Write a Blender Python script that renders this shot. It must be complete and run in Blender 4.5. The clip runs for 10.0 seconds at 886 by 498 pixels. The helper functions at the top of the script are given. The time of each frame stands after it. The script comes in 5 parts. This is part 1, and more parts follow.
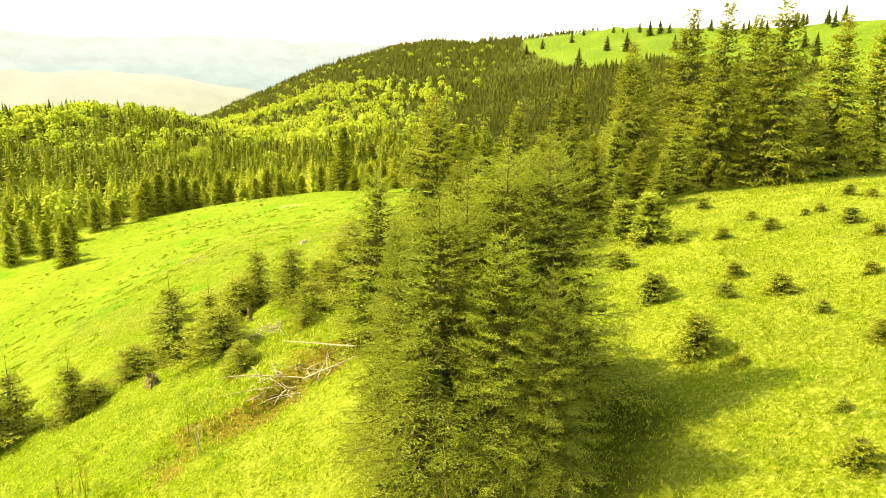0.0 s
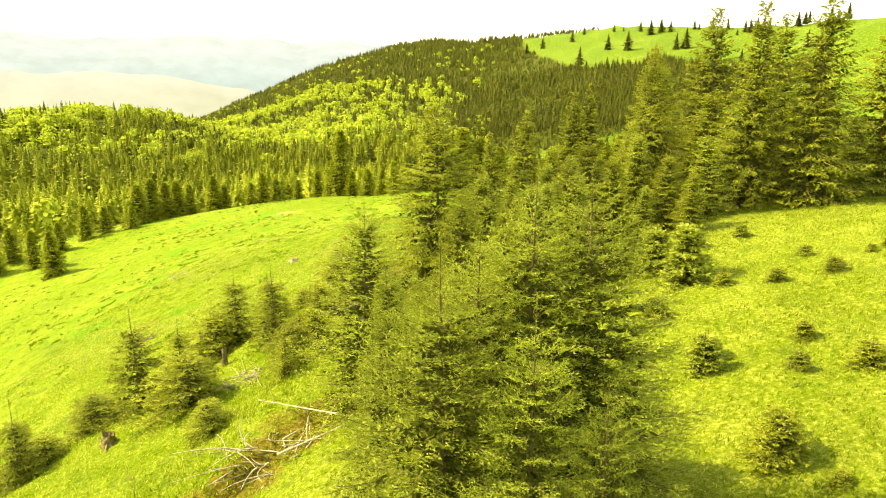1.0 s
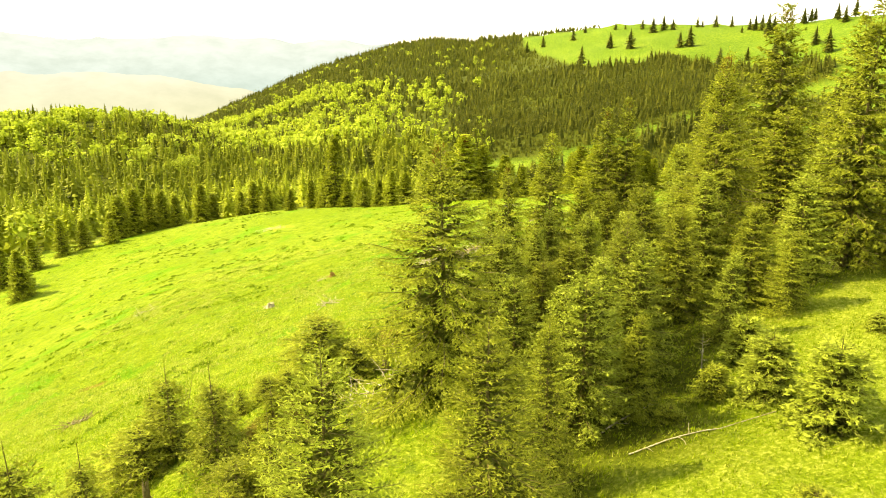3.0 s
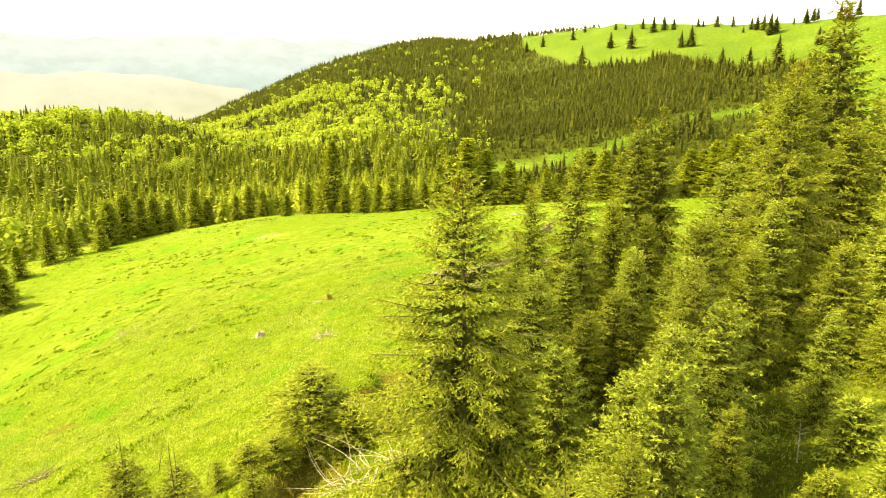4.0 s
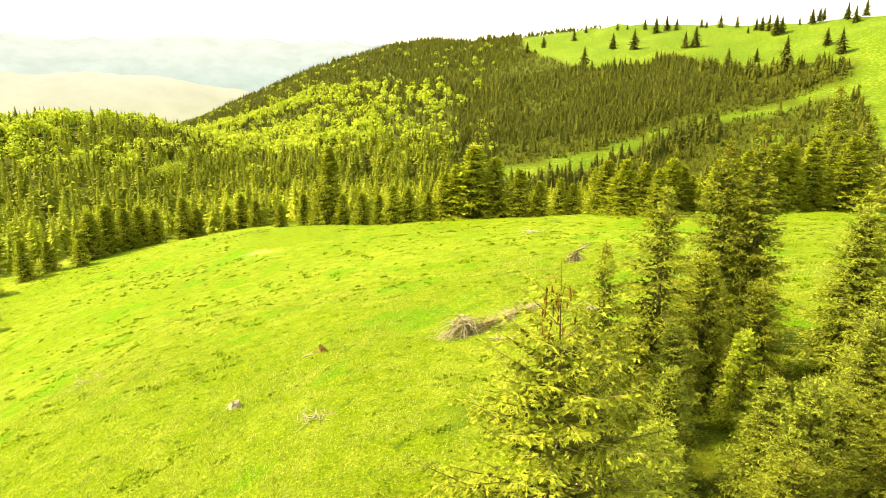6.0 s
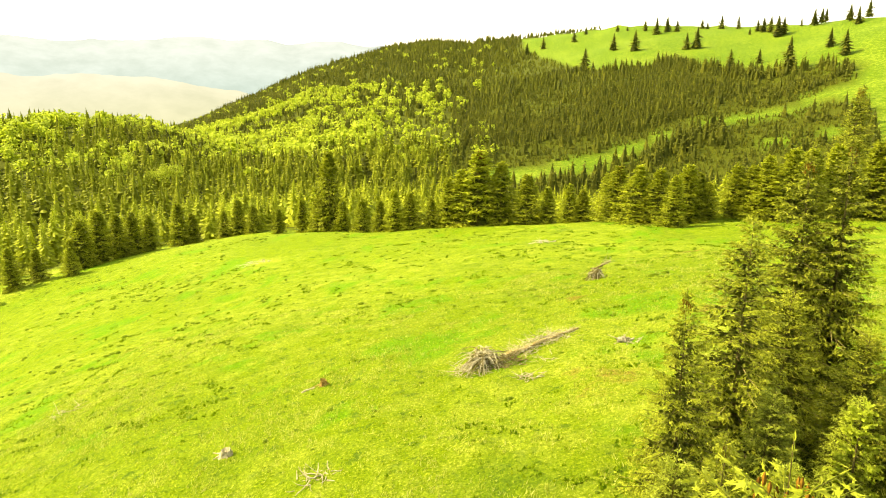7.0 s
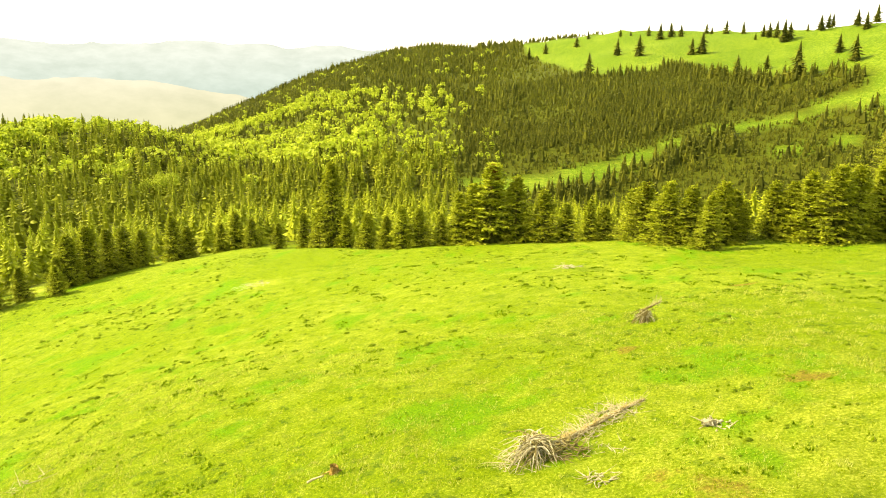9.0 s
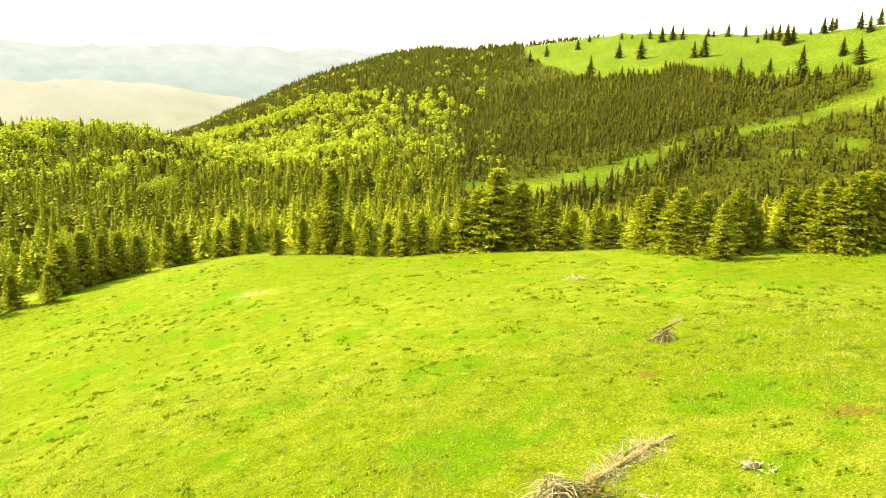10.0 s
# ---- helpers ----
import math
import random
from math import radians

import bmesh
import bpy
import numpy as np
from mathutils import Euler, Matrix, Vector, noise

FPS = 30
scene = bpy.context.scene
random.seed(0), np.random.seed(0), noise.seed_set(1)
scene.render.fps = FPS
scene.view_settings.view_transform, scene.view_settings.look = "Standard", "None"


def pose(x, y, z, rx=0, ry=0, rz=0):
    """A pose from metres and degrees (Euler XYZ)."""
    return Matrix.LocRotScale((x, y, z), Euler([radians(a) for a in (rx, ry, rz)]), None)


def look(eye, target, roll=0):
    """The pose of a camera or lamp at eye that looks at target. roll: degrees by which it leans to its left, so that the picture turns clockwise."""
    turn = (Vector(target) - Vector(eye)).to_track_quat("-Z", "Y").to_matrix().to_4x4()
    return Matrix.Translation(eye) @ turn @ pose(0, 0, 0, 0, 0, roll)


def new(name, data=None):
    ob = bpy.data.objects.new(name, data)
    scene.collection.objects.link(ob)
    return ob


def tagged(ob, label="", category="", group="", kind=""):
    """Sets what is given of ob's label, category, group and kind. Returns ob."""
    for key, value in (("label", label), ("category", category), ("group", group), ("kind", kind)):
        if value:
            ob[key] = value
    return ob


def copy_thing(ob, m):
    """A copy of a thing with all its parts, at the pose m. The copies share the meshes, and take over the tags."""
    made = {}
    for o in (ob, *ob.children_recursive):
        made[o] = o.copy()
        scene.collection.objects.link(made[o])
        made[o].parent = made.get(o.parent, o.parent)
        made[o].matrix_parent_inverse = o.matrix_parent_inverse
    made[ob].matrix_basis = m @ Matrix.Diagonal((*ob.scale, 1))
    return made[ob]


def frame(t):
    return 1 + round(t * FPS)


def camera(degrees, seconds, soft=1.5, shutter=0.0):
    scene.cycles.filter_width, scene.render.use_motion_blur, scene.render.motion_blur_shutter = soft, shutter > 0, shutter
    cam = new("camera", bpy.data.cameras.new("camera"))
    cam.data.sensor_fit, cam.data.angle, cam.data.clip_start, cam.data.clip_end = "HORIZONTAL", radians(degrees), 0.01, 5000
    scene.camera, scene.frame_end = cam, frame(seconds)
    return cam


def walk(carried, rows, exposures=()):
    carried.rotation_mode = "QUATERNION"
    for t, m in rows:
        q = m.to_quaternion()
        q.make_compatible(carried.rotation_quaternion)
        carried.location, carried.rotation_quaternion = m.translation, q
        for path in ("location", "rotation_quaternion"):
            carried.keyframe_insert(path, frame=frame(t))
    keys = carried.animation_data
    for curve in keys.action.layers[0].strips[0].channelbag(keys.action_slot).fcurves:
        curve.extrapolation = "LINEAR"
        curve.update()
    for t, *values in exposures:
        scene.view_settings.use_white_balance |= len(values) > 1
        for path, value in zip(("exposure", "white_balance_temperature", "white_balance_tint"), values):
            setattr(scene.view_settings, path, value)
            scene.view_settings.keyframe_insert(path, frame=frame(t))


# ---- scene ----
# ---- camera ----
cam = camera(66.0, 10.0, soft=1.0)
ROWS = [  # seconds, place, pitch, roll, yaw
    (0.0, -0.00, 0.00, 16.00, 74.88, 0.51, 0.15),
    (0.5, -0.05, 2.45, 16.19, 74.87, 0.41, 0.15),
    (1.0, -0.06, 4.84, 16.40, 74.84, 0.30, 0.18),
    (1.5, -0.07, 7.28, 16.62, 74.80, 0.20, 0.21),
    (2.0, -0.08, 9.71, 16.81, 74.78, 0.10, 0.23),
    (2.5, -0.13, 12.27, 16.97, 74.76, 0.03, 0.24),
    (4.0, -1.06, 20.01, 17.35, 74.70, 0.05, 0.04),
    (4.5, -1.27, 22.46, 17.49, 74.72, 0.03, 0.03),
    (5.0, -1.52, 24.86, 17.52, 74.75, 0.03, 0.00),
    (5.5, -1.85, 27.29, 17.49, 74.76, 0.07, -0.03),
    (6.0, -2.24, 29.59, 17.47, 74.76, 0.10, -0.09),
    (7.5, -3.71, 36.38, 17.50, 74.97, 0.09, -0.27),
    (8.0, -4.17, 38.37, 17.61, 75.05, 0.11, -0.30),
    (8.5, -4.64, 40.31, 17.76, 75.12, 0.16, -0.30),
    (9.0, -5.05, 42.01, 17.90, 75.21, 0.22, -0.28),
    (9.5, -5.36, 43.54, 17.97, 75.30, 0.27, -0.26),
    (10.0, -5.52, 45.00, 17.98, 75.41, 0.30, -0.28),
]
walk(cam, [(t, pose(x, y, z, rx, 0, rz) @ pose(0, 0, 0, 0, 0, roll)) for t, x, y, z, rx, roll, rz in ROWS],
     [(0.0, 1.66, 8800, 10), (5.0, 1.66, 8800, 10), (8.0, 1.57, 8800, 10), (10.0, 1.54, 8800, 10)])

# ---- light ----
SUN_AZ, SUN_EL = -79.0, 43.0  # degrees to the right of +y, above the horizon
world = bpy.data.worlds.new("sky")
scene.world = world
world.use_nodes = True
wn, wl = world.node_tree.nodes, world.node_tree.links
sky = wn.new("ShaderNodeTexSky")
sky.sky_type, sky.sun_disc = "NISHITA", False
sky.sun_elevation, sky.sun_rotation = radians(SUN_EL), radians(SUN_AZ)
sky.air_density, sky.dust_density, sky.ozone_density = 1.0, 1.5, 1.0
wn["Background"].inputs[1].default_value = 0.12
wl.new(sky.outputs[0], wn["Background"].inputs[0])
haze_light = wn.new("ShaderNodeBackground")  # bright milky haze all over the sky
haze_light.inputs[0].default_value, haze_light.inputs[1].default_value = (0.88, 0.92, 1.0, 1), 0.46
both = wn.new("ShaderNodeAddShader")
wl.new(wn["Background"].outputs[0], both.inputs[0])
wl.new(haze_light.outputs[0], both.inputs[1])
wl.new(both.outputs[0], wn["World Output"].inputs["Surface"])
sun = new("sun", bpy.data.lights.new("sun", "SUN"))
sun.data.energy, sun.data.angle, sun.data.color = 5.0, radians(0.6), (1.0, 0.94, 0.78)
a, e = radians(SUN_AZ), radians(SUN_EL)
sun.matrix_world = look((0, 0, 200), Vector((0, 0, 200)) - Vector((math.sin(a) * math.cos(e), math.cos(a) * math.cos(e), math.sin(e))))

# ---- helpers ----


def part(name, mesh, parent, label=""):
    ob = new(name, mesh)
    ob.parent = parent
    return tagged(ob, label)


def mesh_of(name, verts, faces, mats, smooth=False, index=None):
    """A mesh from arrays; faces is a list, or an array, of corner rows."""
    me = bpy.data.meshes.new(name)
    faces = np.asarray(faces)
    n, k = faces.shape
    me.vertices.add(len(verts))
    me.vertices.foreach_set("co", np.asarray(verts, dtype=np.float32).ravel())
    me.loops.add(n * k)
    me.loops.foreach_set("vertex_index", faces.astype(np.int32).ravel())
    me.polygons.add(n)
    me.polygons.foreach_set("loop_start", np.arange(0, n * k, k, dtype=np.int32))
    me.polygons.foreach_set("use_smooth", np.full(n, smooth))
    for m in mats:
        me.materials.append(m)
    if index is not None:
        me.polygons.foreach_set("material_index", np.asarray(index, dtype=np.int32))
    me.update(calc_edges=True)
    me.validate()
    return me


def vnoise(x, y, cell, seed):
    """Smooth value noise in 0..1 with the given cell size."""
    x, y = np.asarray(x, float) / cell, np.asarray(y, float) / cell
    xi, yi = np.floor(x), np.floor(y)
    fx, fy = x - xi, y - yi
    fx, fy = fx * fx * (3 - 2 * fx), fy * fy * (3 - 2 * fy)

    def h(i, j):
        v = np.sin(i * 127.1 + j * 311.7 + seed * 74.7) * 43758.5453
        return v - np.floor(v)
    return (h(xi, yi) * (1 - fx) + h(xi + 1, yi) * fx) * (1 - fy) + (h(xi, yi + 1) * (1 - fx) + h(xi + 1, yi + 1) * fx) * fy


def sstep(a, b, x):
    t = np.clip((np.asarray(x, float) - a) / (b - a), 0, 1)
    return t * t * (3 - 2 * t)


# ---- the lie of the land ----
MID = (-3.0, 25.0)  # the middle of the near meadow, from which the valley and the hills are laid out
CREST_AZ = [-60, -25, -18.5, -10.5, -4, -1, 2.2, 8.3, 14.2, 23, 33, 45, 70]
CREST_R = [1700, 1600, 1500, 1300, 1150, 1100, 1050, 950, 850, 700, 550, 450, 400]
CREST_Z = [-180, -150, -84, 4, 43, 48, 44, 55, 62, 52, 49, 46, 40]


def polar(x, y):
    dx, dy = np.asarray(x, float) - MID[0], np.asarray(y, float) - MID[1]
    return np.degrees(np.arctan2(dx, dy)), np.hypot(dx, dy)


def near_land(x, y):
    X, Y = np.clip(x, -85, 70) / 50, (np.clip(y, -40, 150) - 70) / 50
    return (1.684 + 9.966 * X - 6.964 * Y - 6.628 * X * X - 5.542 * X * Y - 1.493 * Y * Y
            + 2.058 * X * Y * Y + 1.362 * Y ** 3 + 3.759 * X * X * Y - 0.0024 * np.clip(y - 116, 0, 60) ** 2 * sstep(-32, 0, x))


def bank_distance(x, y):
    """Signed distance from the foot of the eroded bank that parts the two meadows (positive: on the side of the slope with saplings)."""
    line = -11.5 + 0.25 * (np.asarray(y, float) - 22) + 0.7 * np.sin(np.asarray(y, float) * 0.42) + 0.35 * np.sin(np.asarray(y, float) * 1.1)
    return (np.asarray(x, float) - line) * 0.94


def bank_two(x, y):
    """A second, shorter bank that runs slantwise: the distance across it (positive: above it) and along it."""
    dx, dy = np.asarray(x, float) + 9.0, np.asarray(y, float) - 23.5
    s = dx * 0.75 + dy * 0.66
    return dx * -0.66 + dy * 0.75 + 0.5 * np.sin(s * 0.9), s


def land(x, y):
    az, r = polar(x, y)
    rc, zc = np.interp(az, CREST_AZ, CREST_R), np.interp(az, CREST_AZ, CREST_Z)
    t = (r - 250) / (rc - 250)
    far = -28 + (zc + 28) * np.where(t < 1, np.clip(t, 0, 1), 1 - 0.0)
    far = far - np.clip(r - rc, 0, 1500) * 0.12
    far = far + 28 * sstep(-14, -26, az) * np.exp(-((r - 430) / 120) ** 2)
    far = far + (vnoise(x, y, 90, 3) - 0.5) * 10 * sstep(250, 500, r) * sstep(1, 0.8, t)
    w = sstep(118, 235, r)
    behind = np.abs(az) > 75
    z = near_land(x, y) * (1 - w) + np.where(behind, near_land(x, y), far) * w
    keep = 1 - sstep(100, 160, r)
    bank = bank_distance(x, y)
    along = sstep(33, 38, y) * (1 - sstep(47, 54, y))
    z = z + keep * along * 1.0 * (0.5 - sstep(-0.35, 0.55, bank)) * np.exp(-(bank / 3.6) ** 2) * (0.6 + 0.8 * vnoise(x, y, 4.0, 8))
    p2, s2 = bank_two(x, y)
    z = z + keep * 0.85 * (sstep(-0.7, 0.3, p2) - 0.5) * np.exp(-(p2 / 2.8) ** 2) * sstep(8.5, 5.5, np.abs(s2)) * (0.1 + 1.5 * vnoise(x, y, 2.2, 18))
    z = z + keep * ((vnoise(x, y, 7.0, 1) - 0.5) * 0.5 + (vnoise(x, y, 2.1, 2) - 0.5) * 0.22 + (vnoise(x, y, 0.9, 5) - 0.5) * 0.17)
    return z + swells(x, y)


def swells(x, y):
    """The gentle rises and hollows along the far edge of the meadow."""
    z = 0.0
    for cx, cy, wide, high in ((-28, 174, 13, -1.5), (-62, 187, 14, -1.1), (-3, 153, 10, 0.95), (33, 146, 11, -1.5), (52, 133, 10, -1.0)):
        z = z + high * np.exp(-((x - cx) ** 2 + (y - cy) ** 2) / wide ** 2)
    return z


def ground_z(x, y):
    return float(land(np.array([x]), np.array([y]))[0])


# ---- materials ----
def material(name, rough=0.8):
    m = bpy.data.materials.new(name)
    m.use_nodes = True
    nt = m.node_tree
    b = nt.nodes["Principled BSDF"]
    b.inputs["Roughness"].default_value = rough
    b.inputs["Specular IOR Level"].default_value = 0.04
    return m, nt, b


def nd(nt, kind, **values):
    n = nt.nodes.new(kind)
    for key, v in values.items():
        n.inputs[key.replace("_", " ")].default_value = v
    return n


def ramp(nt, fac, stops):
    n = nt.nodes.new("ShaderNodeValToRGB")
    els = n.color_ramp.elements
    while len(els) < len(stops):
        els.new(0.5)
    for el, (p, c) in zip(els, stops):
        el.position, el.color = p, (*c, 1)
    nt.links.new(fac, n.inputs[0])
    return n.outputs[0]


def mixc(nt, fac, a, b, kind="MIX"):
    n = nt.nodes.new("ShaderNodeMix")
    n.data_type, n.blend_type = "RGBA", kind
    for sock, v in ((n.inputs[0], fac), (n.inputs[6], a), (n.inputs[7], b)):
        if isinstance(v, (int, float)):
            sock.default_value = v
        elif isinstance(v, tuple):
            sock.default_value = (*v, 1)
        else:
            nt.links.new(v, sock)
    return n.outputs[2]


def noise_tex(nt, scale, detail=4, rough=0.6, vec=None):
    n = nd(nt, "ShaderNodeTexNoise", Scale=scale, Detail=detail, Roughness=rough)
    if vec is not None:
        nt.links.new(vec, n.inputs["Vector"])
    return n.outputs[0]


def bump(nt, b, height, strength, distance):
    n = nd(nt, "ShaderNodeBump", Strength=strength, Distance=distance)
    nt.links.new(height, n.inputs["Height"])
    nt.links.new(n.outputs[0], b.inputs["Normal"])


def foliage(name, dark, mid, tip, through_=0.35, island=True):
    """Needles or leaves: a little light comes through; shade of green varies from spray to spray and from tree to tree."""
    m, nt, b = material(name, 0.6)
    geo = nt.nodes.new("ShaderNodeNewGeometry")
    info = nt.nodes.new("ShaderNodeObjectInfo")
    if island:
        col = ramp(nt, geo.outputs["Random Per Island"], [(0.0, dark), (0.6, mid), (1.0, tip)])
    else:
        pos = noise_tex(nt, 0.35, 5, 0.75, geo.outputs["Position"])
        col = ramp(nt, pos, [(0.3, dark), (0.52, mid), (0.72, tip)])
    hue = nd(nt, "ShaderNodeHueSaturation")
    mp = nd(nt, "ShaderNodeMapRange", To_Min=0.8, To_Max=1.2)
    nt.links.new(info.outputs["Random"], mp.inputs["Value"])
    nt.links.new(mp.outputs[0], hue.inputs["Value"])
    nt.links.new(col, hue.inputs["Color"])
    nt.links.new(hue.outputs[0], b.inputs["Base Color"])
    tr = nt.nodes.new("ShaderNodeBsdfTranslucent")
    nt.links.new(hue.outputs[0], tr.inputs["Color"])
    mix = nd(nt, "ShaderNodeMixShader", Fac=through_)
    nt.links.new(b.outputs[0], mix.inputs[1])
    nt.links.new(tr.outputs[0], mix.inputs[2])
    nt.links.new(mix.outputs[0], nt.nodes["Material Output"].inputs["Surface"])
    return m


# (the light that comes back and the light that comes through share these)
NEEDLES = foliage("spruce_needles", (0.136, 0.158, 0.014), (0.207, 0.238, 0.020), (0.32, 0.352, 0.034), 0.28)
NEEDLES_YOUNG = foliage("young_spruce_needles", (0.150, 0.182, 0.020), (0.232, 0.278, 0.028), (0.36, 0.42, 0.048), 0.30)
# lighter needles: the sunlight on the edge and valley spruces is in this colour
NEEDLES_LIT = foliage("edge_spruce_needles", (0.135, 0.160, 0.012), (0.228, 0.262, 0.018), (0.36, 0.40, 0.030), 0.34)
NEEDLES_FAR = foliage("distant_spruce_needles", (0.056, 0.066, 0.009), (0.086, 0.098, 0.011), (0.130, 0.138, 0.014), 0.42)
LEAVES = foliage("beech_leaves", (0.20, 0.26, 0.02), (0.29, 0.355, 0.03), (0.38, 0.44, 0.045), 0.45)
GRASS = foliage("grass_blades", (0.118, 0.182, 0.006), (0.192, 0.255, 0.011), (0.38, 0.40, 0.07), 0.48)
STRAW = foliage("dry_grass", (0.24, 0.28, 0.03), (0.34, 0.37, 0.06), (0.50, 0.50, 0.15), 0.35)
FERN = foliage("low_herbs", (0.05, 0.10, 0.004), (0.09, 0.15, 0.006), (0.14, 0.20, 0.010), 0.4)

BARK, nt, b = material("spruce_bark", 0.9)
geo = nt.nodes.new("ShaderNodeNewGeometry")
stretch = nd(nt, "ShaderNodeVectorMath", )
stretch.operation = "MULTIPLY"
stretch.inputs[1].default_value = (6, 6, 1.2)
nt.links.new(geo.outputs["Position"], stretch.inputs[0])
n1 = noise_tex(nt, 3.0, 6, 0.7, stretch.outputs[0])
nt.links.new(ramp(nt, n1, [(0.3, (0.05, 0.04, 0.010)), (0.55, (0.12, 0.10, 0.028)), (0.75, (0.22, 0.19, 0.07))]), b.inputs["Base Color"])
bump(nt, b, n1, 0.8, 0.03)


def wood(name, dark, mid, light):
    m, nt, b = material(name, 0.85)
    geo = nt.nodes.new("ShaderNodeNewGeometry")
    n1 = noise_tex(nt, 9.0, 6, 0.7, geo.outputs["Position"])
    c1 = ramp(nt, n1, [(0.3, dark), (0.52, mid), (0.75, light)])
    c2 = ramp(nt, geo.outputs["Random Per Island"], [(0.0, (0.55, 0.53, 0.5)), (1.0, (1, 1, 1))])
    nt.links.new(mixc(nt, 1.0, c1, c2, "MULTIPLY"), b.inputs["Base Color"])
    bump(nt, b, n1, 0.6, 0.02)
    return m


DEADWOOD = wood("weathered_wood", (0.14, 0.12, 0.06), (0.38, 0.345, 0.19), (0.64, 0.59, 0.38))
PALEWOOD = wood("bleached_wood", (0.26, 0.24, 0.13), (0.42, 0.39, 0.24), (0.56, 0.52, 0.36))
REDWOOD = wood("rotten_red_wood", (0.08, 0.05, 0.012), (0.27, 0.17, 0.035), (0.50, 0.40, 0.16))
ROTWOOD = wood("rotting_spruce_wood", (0.07, 0.055, 0.018), (0.28, 0.215, 0.07), (0.54, 0.47, 0.24))
TWIGS = wood("dead_twigs", (0.06, 0.05, 0.015), (0.18, 0.15, 0.05), (0.36, 0.32, 0.14))
# inner twigs with the shade of the crown put into their colour
INNER_SHADE = wood("shaded_inner_twigs", (0.055, 0.068, 0.008), (0.100, 0.118, 0.012), (0.160, 0.178, 0.022))
CONES = wood("spruce_cones", (0.09, 0.045, 0.006), (0.19, 0.10, 0.012), (0.27, 0.15, 0.02))

# the ground: meadow grass with dry straw and lush patches, bare soil on the bank, needle litter under the forest with
# tree shade painted in
GROUND, nt, b = material("meadow_ground", 0.95)
geo = nt.nodes.new("ShaderNodeNewGeometry")
pos = geo.outputs["Position"]
big = noise_tex(nt, 0.09, 4, 0.6, pos)
midn = noise_tex(nt, 0.55, 5, 0.7, pos)
fine = noise_tex(nt, 7.5, 6, 0.78, pos)
grass = ramp(nt, fine, [(0.34, (0.036, 0.070, 0.003)), (0.44, (0.082, 0.134, 0.004)), (0.55, (0.127, 0.185, 0.006)), (0.66, (0.28, 0.318, 0.022))])
dry = ramp(nt, fine, [(0.34, (0.140, 0.176, 0.010)), (0.50, (0.212, 0.258, 0.020)), (0.66, (0.40, 0.420, 0.085))])
# deep green of the lush patches, also used to dim the far hill grass
lush = ramp(nt, fine, [(0.32, (0.022, 0.052, 0.003)), (0.50, (0.047, 0.094, 0.005)), (0.68, (0.084, 0.142, 0.010))])
att = nt.nodes.new("ShaderNodeAttribute")
att.attribute_name = "straw"
sm = nd(nt, "ShaderNodeMath")
sm.operation = "MULTIPLY_ADD"
nt.links.new(midn, sm.inputs[0])
sm.inputs[1].default_value = 0.9
nt.links.new(att.outputs["Fac"], sm.inputs[2])
strawf = ramp(nt, sm.outputs[0], [(0.42, (0, 0, 0)), (0.85, (1, 1, 1))])
lush_dim_att = nt.nodes.new("ShaderNodeAttribute")
lush_dim_att.attribute_name = "lush"
lm = nd(nt, "ShaderNodeMath")
lm.operation = "ADD"
nt.links.new(big, lm.inputs[0])
nt.links.new(lush_dim_att.outputs["Fac"], lm.inputs[1])
lush_dimf = ramp(nt, lm.outputs[0], [(0.58, (0, 0, 0)), (0.80, (0.8, 0.8, 0.8))])
weed = ramp(nt, noise_tex(nt, 1.3, 3, 0.6, pos), [(0.56, (0, 0, 0)), (0.67, (0.85, 0.85, 0.85))])
col = mixc(nt, weed, mixc(nt, lush_dimf, grass, lush), lush)
col = mixc(nt, strawf, col, dry)
clover_att = nt.nodes.new("ShaderNodeAttribute")
clover_att.attribute_name = "clover"
clover = ramp(nt, fine, [(0.34, (0.030, 0.085, 0.002)), (0.48, (0.072, 0.165, 0.004)), (0.66, (0.130, 0.250, 0.008))])
col = mixc(nt, clover_att.outputs["Fac"], col, clover)
soil_att = nt.nodes.new("ShaderNodeAttribute")
soil_att.attribute_name = "soil"
soiln = nd(nt, "ShaderNodeMath")
soiln.operation = "MULTIPLY_ADD"
nt.links.new(midn, soiln.inputs[0])
soiln.inputs[1].default_value = 1.0
nt.links.new(soil_att.outputs["Fac"], soiln.inputs[2])
soilf = ramp(nt, soiln.outputs[0], [(0.86, (0, 0, 0)), (1.05, (0.9, 0.9, 0.9))])
soil = ramp(nt, fine, [(0.34, (0.06, 0.045, 0.006)), (0.52, (0.15, 0.115, 0.015)), (0.66, (0.25, 0.22, 0.03))])
col = mixc(nt, soilf, col, soil)
wood_att = nt.nodes.new("ShaderNodeAttribute")
wood_att.attribute_name = "litter"
litter = ramp(nt, fine, [(0.3, (0.02, 0.024, 0.002)), (0.55, (0.045, 0.052, 0.003)), (0.75, (0.08, 0.08, 0.008))])
col = mixc(nt, wood_att.outputs["Fac"], col, litter)
nt.links.new(col, b.inputs["Base Color"])
hb = nd(nt, "ShaderNodeMath")
hb.operation = "ADD"
nt.links.new(fine, hb.inputs[0])
nt.links.new(noise_tex(nt, 18.0, 4, 0.7, pos), hb.inputs[1])
bump(nt, b, hb.outputs[0], 1.0, 0.10)

# ---- ground ----
def spaced(fine_a, fine_b, step, lo, hi, growth=1.10):
    mid = list(np.arange(fine_a, fine_b + 1e-6, step))
    right, left, d = [], [], step
    x = fine_b
    while x < hi:
        d = min(d * growth, 160)
        x += d
        right.append(x)
    x, d = fine_a, step
    while x > lo:
        d = min(d * growth, 160)
        x -= d
        left.append(x)
    return np.array(left[::-1] + mid + right)


